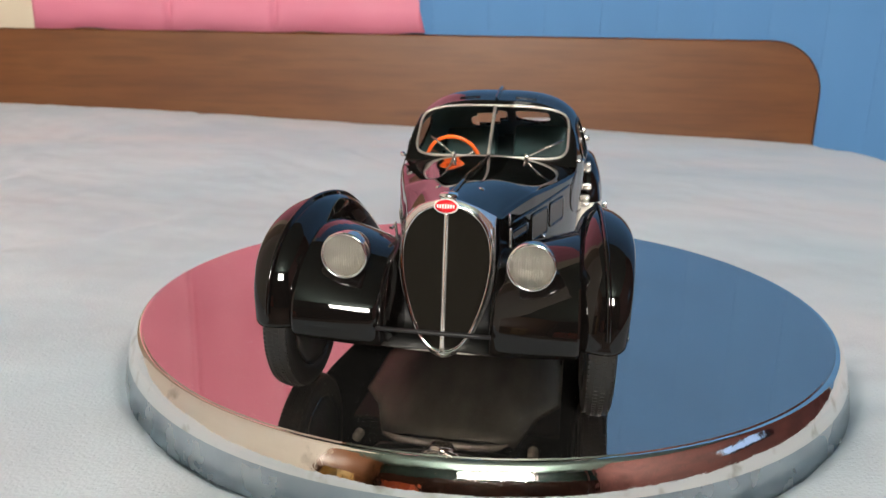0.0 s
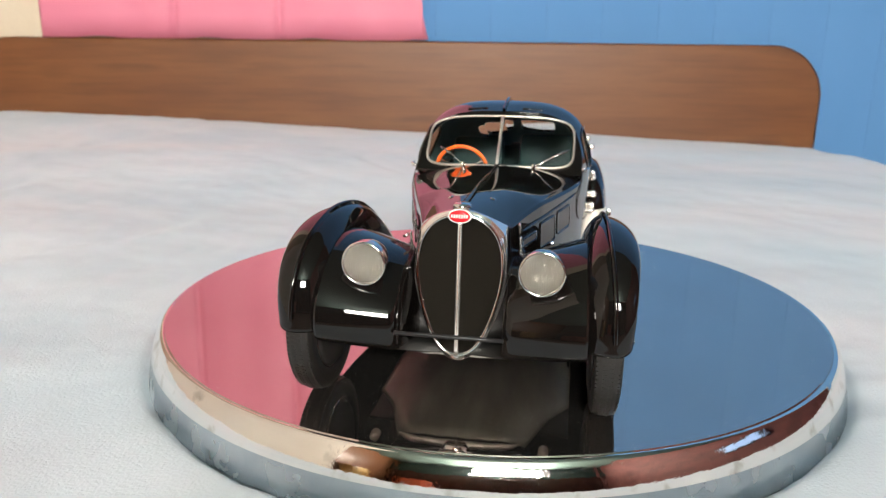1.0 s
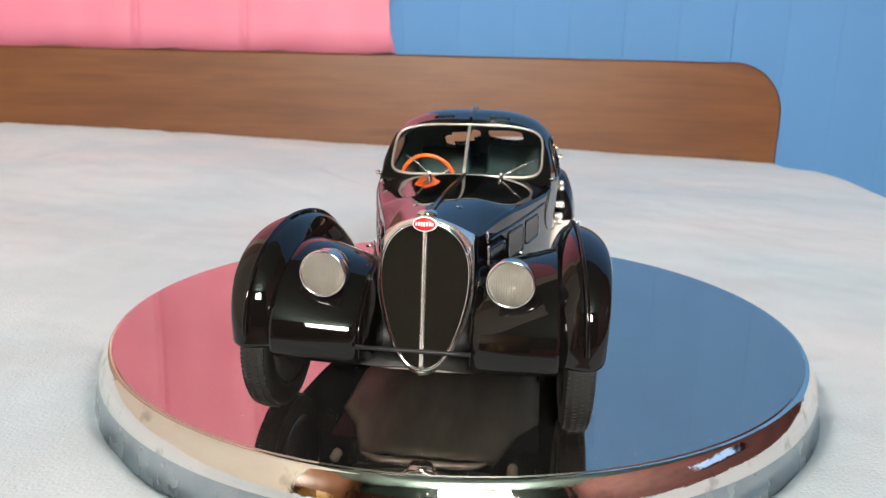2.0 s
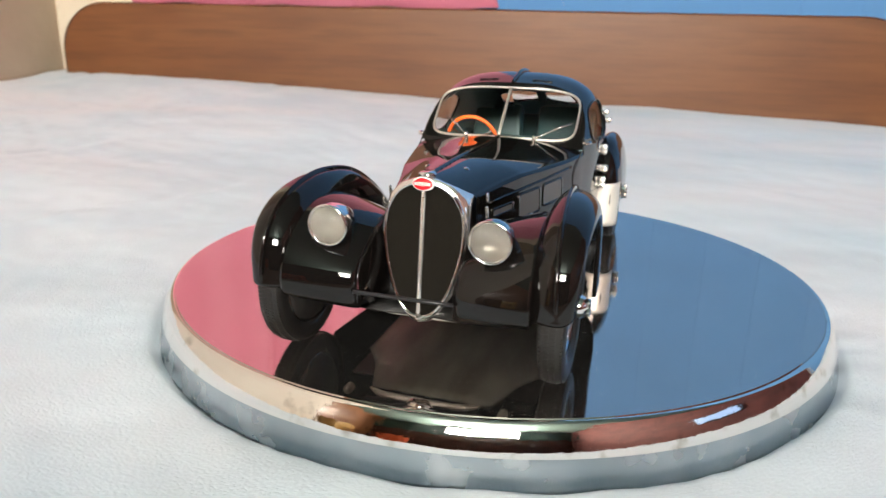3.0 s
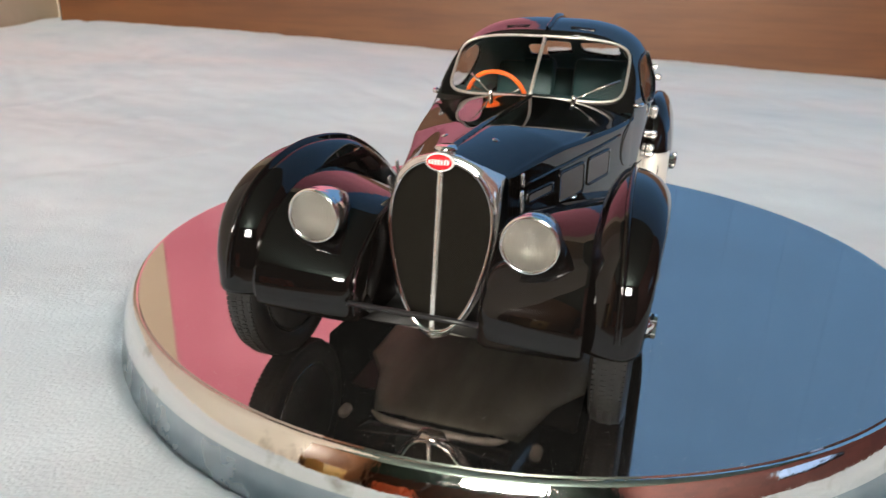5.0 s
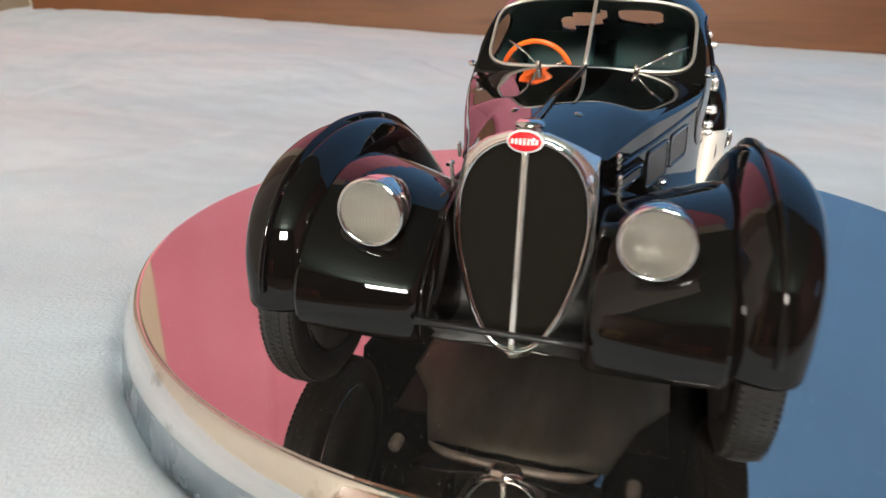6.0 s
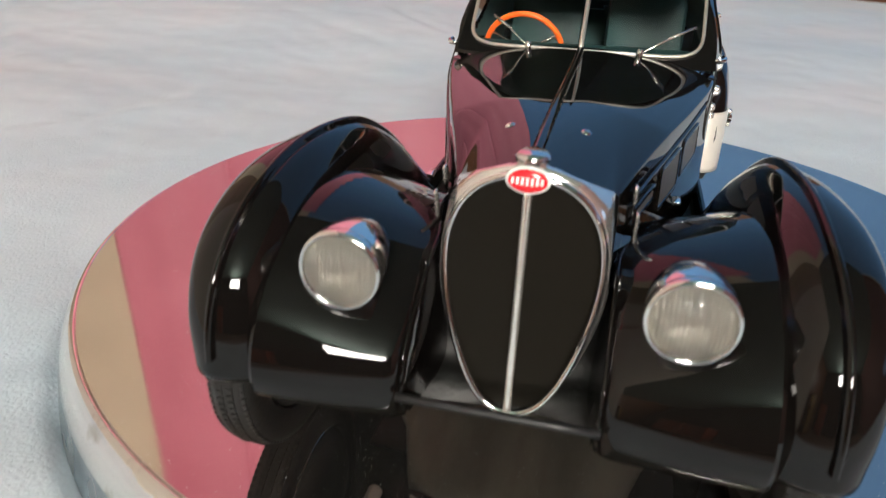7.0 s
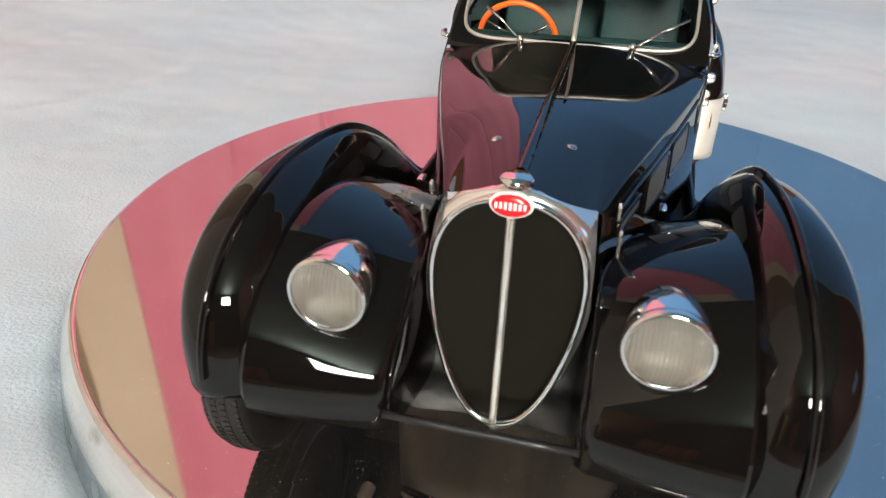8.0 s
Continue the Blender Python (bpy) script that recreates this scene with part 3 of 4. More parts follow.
for _ in range(6):
    moved = {v: sum((e.other_vert(v).co for e in v.link_edges if e.is_boundary), Vector()) / max(1, sum(e.is_boundary for e in v.link_edges)) for v in rim}
    for v, co in moved.items():
        v.co = v.co * 0.5 + co * 0.5
bm.to_mesh(cabin.data)
bm.free()
solid(cabin, 0.0007)


# teal lining inside the roof and pillars
lining_faces = [q for q in faces if V[list(q)].mean(0)[2] > 0.047 and 0.1 < V[list(q)].mean(0)[1] < 0.205]
lining = link("headlining", V, lining_faces, LINING, car, "dark teal cloth headlining")
bm = bmesh.new()
bm.from_mesh(lining.data)
bmesh.ops.delete(bm, geom=[v for v in bm.verts if not v.link_faces], context="VERTS")
bmesh.ops.recalc_face_normals(bm, faces=bm.faces)
centre = Vector((0, 0.14, 0.045))
for v in bm.verts:
    inward = v.normal if v.normal.dot(centre - v.co) > 0 else -v.normal
    v.co += inward * 0.0012 + Vector((0, 0.0015 if v.co.y < 0.13 else 0, 0))
bm.to_mesh(lining.data)
bm.free()


def cabin_x(y, z):
    """Half width of the cabin at a height, near a station."""
    best = min(rings, key=lambda r: np.min(np.abs(r[:, 1] - y) + np.abs(r[:, 2] - z) + (r[:, 0] < 0)))
    k = np.argmin(np.abs(best[:, 1] - y) + np.abs(best[:, 2] - z) + (best[:, 0] < 0))
    return best[k, 0]


def oval(side, grow=1.0, n=40, out=0.0):
    pts = []
    for a in np.linspace(0, 2 * math.pi, n, endpoint=False):
        c, s_ = math.cos(a), math.sin(a)
        z = SIDE_Z + SIDE_B * grow * math.copysign(abs(s_) ** 0.83, s_)
        y = SIDE_Y + 0.4 * (z - SIDE_Z) + SIDE_A * grow * math.copysign(abs(c) ** 0.83, c)
        pts.append((side * (cabin_x(y, z) + out), y, z))
    return np.array(pts)


def smooth_loop(p, times=3):
    for _ in range(times):
        p = (np.roll(p, 1, 0) + 2 * p + np.roll(p, -1, 0)) / 4
    return p


def side_window(side):
    line = smooth_loop(oval(side, 1.02, out=0.0002))
    ob = tube("side_window", line, 0.00026, PAINT, car, "oval side window with a thin black frame", closed=True)
    pane = smooth_loop(oval(side, 0.99, out=-0.0006))
    p = link("pane", list(pane) + [pane.mean(0)], [(i, (i + 1) % len(pane), len(pane)) for i in range(len(pane))], GLASS, ob)
    p.visible_shadow = False


both(side_window)

# windscreen: painted surround, bright frame, divider and two panes
def screen_loop(grow=1.0, n=96, fwd=0.0):
    pts = []
    for a in np.linspace(0, 2 * math.pi, n, endpoint=False):
        c, s = math.cos(a), math.sin(a)
        x = 0.0281 * math.copysign(abs(c) ** 0.36, c) * grow
        z = 0.0620 + (0.0086 * grow * math.copysign(abs(s) ** 0.42, s))
        z -= 0.0014 * (x / 0.028) ** 2
        pts.append((x, screen_y(x, z) - fwd, z))
    return np.array(pts)


def screen_outer(n=96):
    pts = []
    w, top, mid = ramp(0.087, *CAB_W), ramp(0.087, *CAB_Z), 0.0465
    for a in np.linspace(0, 2 * math.pi, n, endpoint=False):
        c, s = math.cos(a), math.sin(a)
        x = w * math.copysign(abs(c) ** 0.36, c)
        if s >= 0:
            # ride on the cabin's leading edge
            x = min(max(x, -w), w)
            z = mid + (top - mid) * max(0.0, 1 - (abs(x) / w) ** 3.0) ** (1 / 3.0)
            z = max(z, 0.0565 - 0.006 * (1 - s)) if abs(x) > 0.97 * w else z
        else:
            z = 0.0505
        pts.append((x, screen_y(x, z) + 0.0002, z))
    return np.array(pts)


loft("windscreen_surround", [screen_outer(), screen_loop(1.03, fwd=0.0004), screen_loop(1.0, fwd=-0.0012)], PAINT, car, "", wrap=True)
frame_ob = tube("windscreen_frame", screen_loop(1.0, fwd=0.0005), 0.00046, FRAME, car, "bright metal windscreen frame", closed=True)
zs = np.linspace(0.0535, 0.0703, 12)
tube("divider", [(0, screen_y(0, z) - 0.0006, z) for z in zs], 0.0006, FRAME, frame_ob)


def pane(side):
    loop = screen_loop(0.985, 192)
    half = [p for p in loop if p[0] * side > 0.0]
    half.sort(key=lambda p: math.atan2(p[2] - 0.061, p[0] * side - 0.014))
    base = np.mean(half, 0)
    ob = link("windscreen_pane", half + [base], [(i, (i + 1) % len(half), len(half)) for i in range(len(half))], GLASS, car, smooth=False)
    ob.visible_shadow = False


both(pane)


# dorsal seam from the radiator over the roof to the tail
def seam(name, line, width, height):
    rings_ = []
    for p in line:
        rings_.append([(p[0] + dx * width, p[1], p[2] + dz * height) for dx, dz in ((-1, -0.6), (-0.75, 0.2), (-0.35, 0.9), (0, 1), (0.35, 0.9), (0.75, 0.2), (1, -0.6))])
    return loft(name, rings_, PAINT, car, "raised black seam with rivets")


hood_line = [(0, y, hood_top(0, y)) for y in np.linspace(0.0065, 0.0862, 40)]
seam("bonnet_hinge", hood_line, 0.0011, 0.0007)
roof_line = [r[cols // 2] for r in rings]
seam("roof_seam", roof_line, 0.0008, 0.0016)
for s in (-1, 1):
    k = cols // 2 + s * 7
    a0, a1 = rings[4][k], rings[4][cols // 2 + s * 2]
    tube("roof_vent", [a0 + (0, 0, 0.0001), a1 + (0, 0, 0.0001), rings[6][cols // 2 + s * 2] + (0, 0, 0.0001), rings[6][k] + (0, 0, 0.0001)], 0.00018, PAINT, car, "slim raised roof vent", closed=True)
rivet_bm = bmesh.new()
bmesh.ops.create_uvsphere(rivet_bm, u_segments=8, v_segments=5, radius=0.00015)
rivet_one = part("rivet", rivet_bm, PAINT, car)
rivet_one.location = hood_line[2]
for k, p in enumerate(hood_line[3::2]):
    for s in (-1, 1):
        r_ = new("rivet", rivet_one.data)
        r_.parent, r_.location = car, (s * 0.0009, p[1], p[2] + 0.0002)

# ---- radiator ----
G_TOP, G_BOT, G_W = 0.0514, 0.0147, 0.0111
_t = np.linspace(0, 1, 400)
_norm = np.max(_t ** 0.40 * np.sqrt(1 - _t ** 4.0))


def grille_half(z):
    t = min(max((z - G_BOT) / (G_TOP - G_BOT), 0), 1)
    return G_W * t ** 0.40 * math.sqrt(max(0.0, 1 - t ** 4.0)) / _norm


def grille_y(x, z):
    return -0.0034 + 0.0034 * (z - 0.0138) / 0.036 + 0.24 * abs(x) ** 1.15


def grille_loop(grow=0.0, back=0.0, n=46):
    tt = 0.5 - 0.5 * np.cos(np.linspace(0, math.pi, n))
    zz = G_BOT + (G_TOP - G_BOT) * tt
    right = [(grille_half(z), z) for z in zz]
    loop = right + [(-x, z) for x, z in right[-2:0:-1]]
    out = []
    for x, z in loop:
        d = np.array((x, z - 0.035))
        k = 1 + grow / np.linalg.norm(d)
        gx_, gz_ = d[0] * k, 0.035 + d[1] * k
        out.append((gx_, grille_y(gx_, gz_) + back, gz_))
    return np.array(out)


def grille_half_mesh(side):
    rows2 = []
    for z in np.linspace(G_BOT + 0.0003, G_TOP - 0.0003, 40):
        h = grille_half(z)
        rows2.append([(side * h * u, grille_y(h * u, z) + 0.0009, z) for u in np.linspace(0, 1, 10)])
    return loft("radiator_mesh", rows2, WIRE, car, "dark woven wire radiator mesh")


both(grille_half_mesh)
loop0 = grille_loop(0.0003)
tube("radiator_rim", loop0, 0.0006, CHROME, car, "chrome rim of the radiator", closed=True)


def shell_back(n):
    """Where the chrome shell meets the bonnet: its front edge, carried round below."""
    out = []
    for p in grille_loop(0.0014, n=n):
        x, y, z = p
        k = np.clip((z - 0.035) / 0.014, 0, 1)
        ox, oz = x * (1.03 + 0.05 * k), z
        if k > 0:
            top = hood_top(min(abs(ox), 0.0112), 0.0075) - 0.0002
            ox = math.copysign(min(abs(x) * 1.12, 0.0116), x)
            oz = max(z, z + (top - z) * k)
        out.append((ox, (1 - k) * (y + 0.003) + k * (lip_y(ox) + 0.0006), oz))
    return np.array(out)


def shell_mid(kx, ky, kz):
    """The shell rolls up early and then runs back flat to the bonnet."""
    a, b = grille_loop(0.0017, 0.0010), shell_back(46)
    k = np.clip((a[:, 2:] - 0.036) / 0.010, 0, 1)
    w = 0.5 + k * (np.array((kx, ky, kz)) - 0.5)
    return a * (1 - w) + b * w


loft("radiator_shell", [grille_loop(0.0007, 0.0004), grille_loop(0.0012, 0.0005), shell_mid(0.4, 0.25, 0.6), shell_mid(0.7, 0.6, 0.95), shell_back(46)], SHELL, car, "chrome radiator shell", wrap=True)
zb = np.linspace(G_BOT - 0.0002, 0.0506, 24)
tube("centre_bar", [(0, grille_y(0, z) - 0.0004, z) for z in zb], 0.00066, HINGE, car, "bright centre bar")
# bowl-shaped foot of the shell: a crescent in front that curls under
arc = sorted((p for p in grille_loop(0.0006, 0.0002, n=90) if p[2] < 0.0192), key=lambda p: p[0])
foot_rows = []
for dy, dz in ((0.0006, 0.0004), (-0.0006, 0.0003), (-0.0009, -0.0002), (-0.00085, -0.0010), (-0.0007, -0.0018), (-0.0004, -0.0023), (0.0004, -0.0027), (0.0024, -0.0028), (0.0050, -0.0020), (0.0064, -0.0006)):
    row = []
    for x, y, z in arc:
        k = 0.62 - 0.4 * np.clip((z - G_BOT) / 0.0050, 0, 1)
        row.append((x * (1 - 12 * max(0.0, dy)), y + dy * k + 0.26 * abs(x) * np.clip(0.3 - dz / 0.001, 0, 1), z + dz * k))
    foot_rows.append(row)
loft("shell_foot", foot_rows, KEEL, car, "bright chrome foot of the radiator shell")

# oval badge with plain white bars, filler cap behind it
badge = thing("badge", "", "")
badge.parent = car
badge.location = (0, -0.0012, 0.0516)
badge.rotation_euler = (radians(-8), 0, 0)
a_ = np.linspace(0, 2 * math.pi, 40, endpoint=False)


def oval_plate(name, rx, rz, y0, y1, mat, label):
    return loft(name, [[(rx * k * math.cos(a), y, rz * k * math.sin(a)) for a in a_] for k, y in ((0.98, y1), (1, (y0 + y1) / 2), (0.93, y0), (0.5, y0 - 0.00012), (0.01, y0 - 0.00015))], mat, badge, label, wrap=True)


oval_plate("badge_rim", 0.0031, 0.0019, -0.0002, 0.0008, WHITE, "white enamel rim")
oval_plate("badge_field", 0.0028, 0.00165, -0.00045, 0.0006, RED, "red enamel oval")
for i in range(7):
    x = (i - 3) * 0.00066
    block("bar", (0.00036, 0.0002, 0.0011 - 0.0001 * abs(i - 3)), (x, -0.00058, 0), WHITE, badge, "plain white mark")
turned("filler_cap", [(0.0001, 0.0018), (0.0019, 0.0017), (0.0024, 0.0012), (0.0024, 0.0005), (0.0018, 0.0), (0.0015, -0.002)], CHROME, car, "chrome filler cap", at=(0, 0.0028, 0.0527), steps=28)

# small bright fittings on the bonnet
for s in (-1, 1):
    turned("bonnet_clip", [(0.00001, 0.0005), (0.0006, 0.0004), (0.0009, 0.0001), (0.001, -0.0003)], CHROME, car, "small chrome bonnet clip", at=(s * 0.0059, 0.0202, hood_top(0.0059, 0.0202)), steps=16)


# ---- front wings ----
# line of the raised rib: x, y, z from the front lower tip over the crest to the rear
RIB = spline([(0.0398, -0.0184, 0.0232), (0.0396, -0.0178, 0.0310), (0.0391, -0.0150, 0.0384), (0.0386, -0.0097, 0.0438), (0.0380, -0.0015, 0.0475), (0.0375, 0.0100, 0.0494), (0.0370, 0.0240, 0.0484), (0.0367, 0.0370, 0.0450), (0.0363, 0.0520, 0.0372), (0.0360, 0.066, 0.0270), (0.0358, 0.078, 0.0190), (0.0356, 0.090, 0.0140)], 96)
# edge round the wheel: x, y, z
LIP = spline([(0.0438, -0.0152, 0.0252), (0.0442, -0.0150, 0.0320), (0.0447, -0.0112, 0.0385), (0.0452, -0.0030, 0.0428), (0.0454, 0.0070, 0.0440), (0.0454, 0.0180, 0.0425), (0.0452, 0.0270, 0.0365), (0.0450, 0.0315, 0.0260), (0.0448, 0.0345, 0.0130)], 96)


def normals(path):
    t = np.gradient(path, axis=0)
    t /= np.linalg.norm(t, axis=1)[:, None]
    return np.stack([-t[:, 1], t[:, 0]], 1)   # outward, for a path that climbs at the front


NRIB = normals(RIB[:, 1:])


def wing(side):
    rings_ = []
    n = len(RIB)
    for i in range(n):
        u = i / (n - 1)
        p, nn, q = RIB[i], NRIB[i], LIP[i]
        back = np.clip((u - 0.6) / 0.4, 0, 1)
        deep = 0.0042 + 0.0075 * np.clip(u / 0.35, 0, 1) ** 1.3 - 0.003 * back
        wide = p[0] - (0.0326 - 0.0012 * np.clip(u / 0.3, 0, 1) - 0.0015 * back)
        ring = []
        # inner foot, over a full round shoulder to the crest
        for a in np.linspace(1, 0.04, 14) * math.pi / 2:
            d = deep * (1 - math.cos(a)) ** 0.9
            ring.append((side * (p[0] - wide * math.sin(a) ** 0.92), p[1] - nn[0] * d, p[2] - nn[1] * d))
        # crest to the outer lip round the wheel
        for a in np.linspace(0.04, 1, 16) * math.pi / 2:
            k = (1 - math.cos(a)) ** 0.95
            x = p[0] + (q[0] - p[0]) * math.sin(a)
            ring.append((side * x, p[1] + (q[1] - p[1]) * k, p[2] + (q[2] - p[2]) * k))
        rim_in = np.array((0.0, 0.0025 - q[1], 0.0217 - q[2]))
        rim_in /= np.linalg.norm(rim_in)
        for dx, d in ((-0.0003, 0.0005), (-0.0010, 0.0006)):
            ring.append((side * (q[0] + dx), q[1] + rim_in[1] * d, q[2] + rim_in[2] * d))
        rings_.append(ring)
    ob = loft("front_wing", rings_, PAINT, car, "black pontoon front wing with a raised rib")
    solid(ob, 0.0006, 0)
    # the riveted rib
    rib = [[(side * (RIB[i][0] + dx), RIB[i][1] + NRIB[i][0] * h, RIB[i][2] + NRIB[i][1] * h) for dx, h in ((-0.0011, -0.0004), (-0.0007, 0.0001), (-0.00055, 0.0009), (-0.0003, 0.0013), (0, 0.0014), (0.0003, 0.0013), (0.00055, 0.0009), (0.0007, 0.0001), (0.0011, -0.0004))] for i in range(4, n)]
    loft("rib", rib, PAINT, ob)
    return ob


both(wing)

# aprons between wings and bonnet, which carry the headlamps
APRON = spline([(-0.0158, 0.0192), (-0.0170, 0.0204), (-0.0176, 0.0231), (-0.0177, 0.0258), (-0.0172, 0.0288), (-0.0161, 0.0318), (-0.0134, 0.0357), (-0.0085, 0.0398), (0.000, 0.0435), (0.010, 0.0442), (0.022, 0.0418), (0.038, 0.0350), (0.056, 0.0240), (0.075, 0.0150)], 96)
NAPRON = normals(APRON)


def apron(side):
    rings_ = []
    n = len(APRON)
    for i in range(n):
        y, z = APRON[i]
        ny_, nz_ = NAPRON[i]
        inner = 0.0134 + 0.20 * max(0.0, y - 0.004)
        outer = 0.0330 - 0.0004 * np.clip((z - 0.030) / 0.012, 0, 1)
        ring = []
        for u in np.linspace(0, 1, 26):
            x = inner + (outer - inner) * u
            sag = 0.0052 * (1 - u) ** 1.15 * np.clip((z - 0.027) / 0.013, 0, 1)
            tilt = 0.0026 * (u - 0.1) * np.clip((0.031 - z) / 0.011, 0, 1) * (y < 0.005)
            roll = 0.0016 * (1 - u) ** 2 + 0.0022 * (1 - u) + 0.0010 * max(0.0, 1 - u * 12) ** 2 - 0.0018
            ring.append((side * x, y + roll * np.clip(-ny_ * 1.3 + 0.2, 0, 1), z - sag + tilt))
        # the outer edge turns back into the valley beside the wing
        last = ring[-1]
        for dx, d in ((0.0004, 0.0002), (0.0007, 0.0008), (0.0009, 0.0026), (0.0010, 0.0050)):
            ring.append((last[0] + side * dx, last[1] - ny_ * d, last[2] - nz_ * d))
        rings_.append(ring)
    ob = sharp(loft("apron", rings_, PAINT, car, "black apron between wing and bonnet"), 20)
    solid(ob, 0.0005, 0)
    edge = [r[0] for r in rings_[4:66]]
    tube("bead", edge, 0.0004, PAINT, ob)
    # glossy panel that closes the gap towards the radiator
    panel_rows = [[(side * 0.0132, e[1] + 0.0005, e[2] - 0.0002) for e in edge], [(side * 0.0127, e[1] + 0.0016, max(0.0195, e[2] - 0.006)) for e in edge], [(side * 0.0121, max(e[1] + 0.004, -0.006), max(0.0185, e[2] - 0.013)) for e in edge], [(side * 0.0116, max(e[1] + 0.006, -0.001), max(0.0180, e[2] - 0.022)) for e in edge]]
    loft("inner_panel", panel_rows, PAINT, ob)
    return ob


both(apron)
tube("tie_bar", [(x, -0.0165, 0.0245) for x in np.linspace(-0.0136, 0.0136, 5)], 0.00058, SATIN, car, "thin black tie bar")

# chassis under the body
block("chassis", (0.022, 0.2, 0.014), (0, 0.108, 0.024), CHASSIS, car, "dark chassis", 0.002)
belly_rows = []
for y, z, w in ((0.0030, 0.0134, 0.0190), (0.0080, 0.0129, 0.0205), (0.014, 0.0127, 0.0220), (0.024, 0.0125, 0.0245), (0.034, 0.0124, 0.0310), (0.06, 0.0122, 0.0312), (0.1, 0.0120, 0.0312), (0.2, 0.0120, 0.0300)):
    near = max(0.0, 1 - (y - 0.003) / 0.02)
    belly_rows.append([(w * u, y + 0.005 * near * abs(u) ** 4, z + 0.0042 * abs(u) ** 5 + 0.00012 * math.sin(17 * u + 60 * y)) for u in np.linspace(-1, 1, 49)])
solid(loft("belly_pan", belly_rows, BELLY, car, "dull grey-brown metal belly pan"), 0.0004)
lip_x = np.linspace(-0.0172, 0.0172, 41)
tube("front_lip", [(x, -0.0002 + 0.003 * abs(x / 0.0172) ** 5, 0.0138 + 0.00006 * math.sin(900 * x)) for x in lip_x], 0.0010 * np.clip(1.12 - abs(lip_x / 0.0172) ** 8, 0.3, 1), VALANCE, car, "rolled bare-metal lip of the belly pan, coloured paler as if lamplit", sides=16)
for s in (-1, 1):
    turned("shackle", [(0.0001, -0.0004), (0.0010, -0.0003), (0.0014, 0.0003), (0.0014, 0.0030)], VALANCE, car, "small metal shackle", axis="y", at=(s * 0.0242, 0.0005, 0.0150), steps=18)
# Added dark sheet, shaped so the camera sees black here instead of the lip.
front_rows = [[(w_ * u, y if y > -0.002 else y - 0.0014 * min(1.0, 2.5 * max(0.0, abs(u) - 0.25)), z + 0.0008 * u * u) for u in np.linspace(-1, 1, 25)] for y, z, w_ in ((0.0062, 0.0330, 0.0128), (0.0062, 0.0240, 0.0128), (0.0058, 0.0190, 0.0150), (0.0030, 0.0160, 0.0182), (-0.0024, 0.0141, 0.0186))]
solid(loft("gap_sheet", front_rows, MATT, car, "black sheet added behind the radiator to darken the gap"), 0.0005)
block("radiator_core", (0.016, 0.004, 0.026), (0, 0.008, 0.033), CHASSIS, car, "dark radiator core", 0.001)
# Added sheet that blocks the pink cloth from the underside's reflection.
block("under_sheet", (0.062, 0.186, 0.001), (0, 0.112, 0.0188), CHASSIS, car, "black sheet added to block pink in the plate's reflection", 0.0003)
for s in (-1, 1):
    block("sill", (0.0016, 0.075, 0.010), (s * 0.0325, 0.100, 0.0180), PAINT, car, "", 0.0006)


# ---- headlamps ----
def headlamp(side):
    at = (side * 0.0220, -0.0139, 0.0411)
    shell_ = turned("headlamp", [(0.00525, 0.0), (0.0056, 0.0012), (0.0055, 0.0032), (0.0050, 0.0058), (0.0041, 0.0086), (0.0027, 0.0113), (0.0012, 0.0130), (0.00005, 0.0135)], CHROME, car, "chrome bullet headlamp", axis="y", at=at, steps=40)
    turned("lamp_rim", [(0.0049, 0.0004), (0.0050, -0.0004), (0.0054, -0.0006), (0.0057, -0.0001), (0.0057, 0.0010), (0.0054, 0.0014)], CHROME, shell_, "chrome lamp rim", axis="y", at=at, steps=40)
    turned("lamp_lens", [(0.0051, 0.0002), (0.0047, -0.0006), (0.0038, -0.0013), (0.0024, -0.00185), (0.0011, -0.0021), (0.00003, -0.00215)], LENS, shell_, "ribbed pale glass lens", axis="y", at=at, steps=40)
    turned("reflector", [(0.0050, 0.0004), (0.0042, 0.0018), (0.0028, 0.0028), (0.0012, 0.0033), (0.00003, 0.0034)], REFLECTOR, shell_, "", axis="y", at=at, steps=32)
    tube("stalk", [(at[0], at[1] + 0.006, at[2] - 0.004), (at[0], at[1] + 0.0065, at[2] - 0.0065)], 0.0014, CHROME, shell_)


both(headlamp)


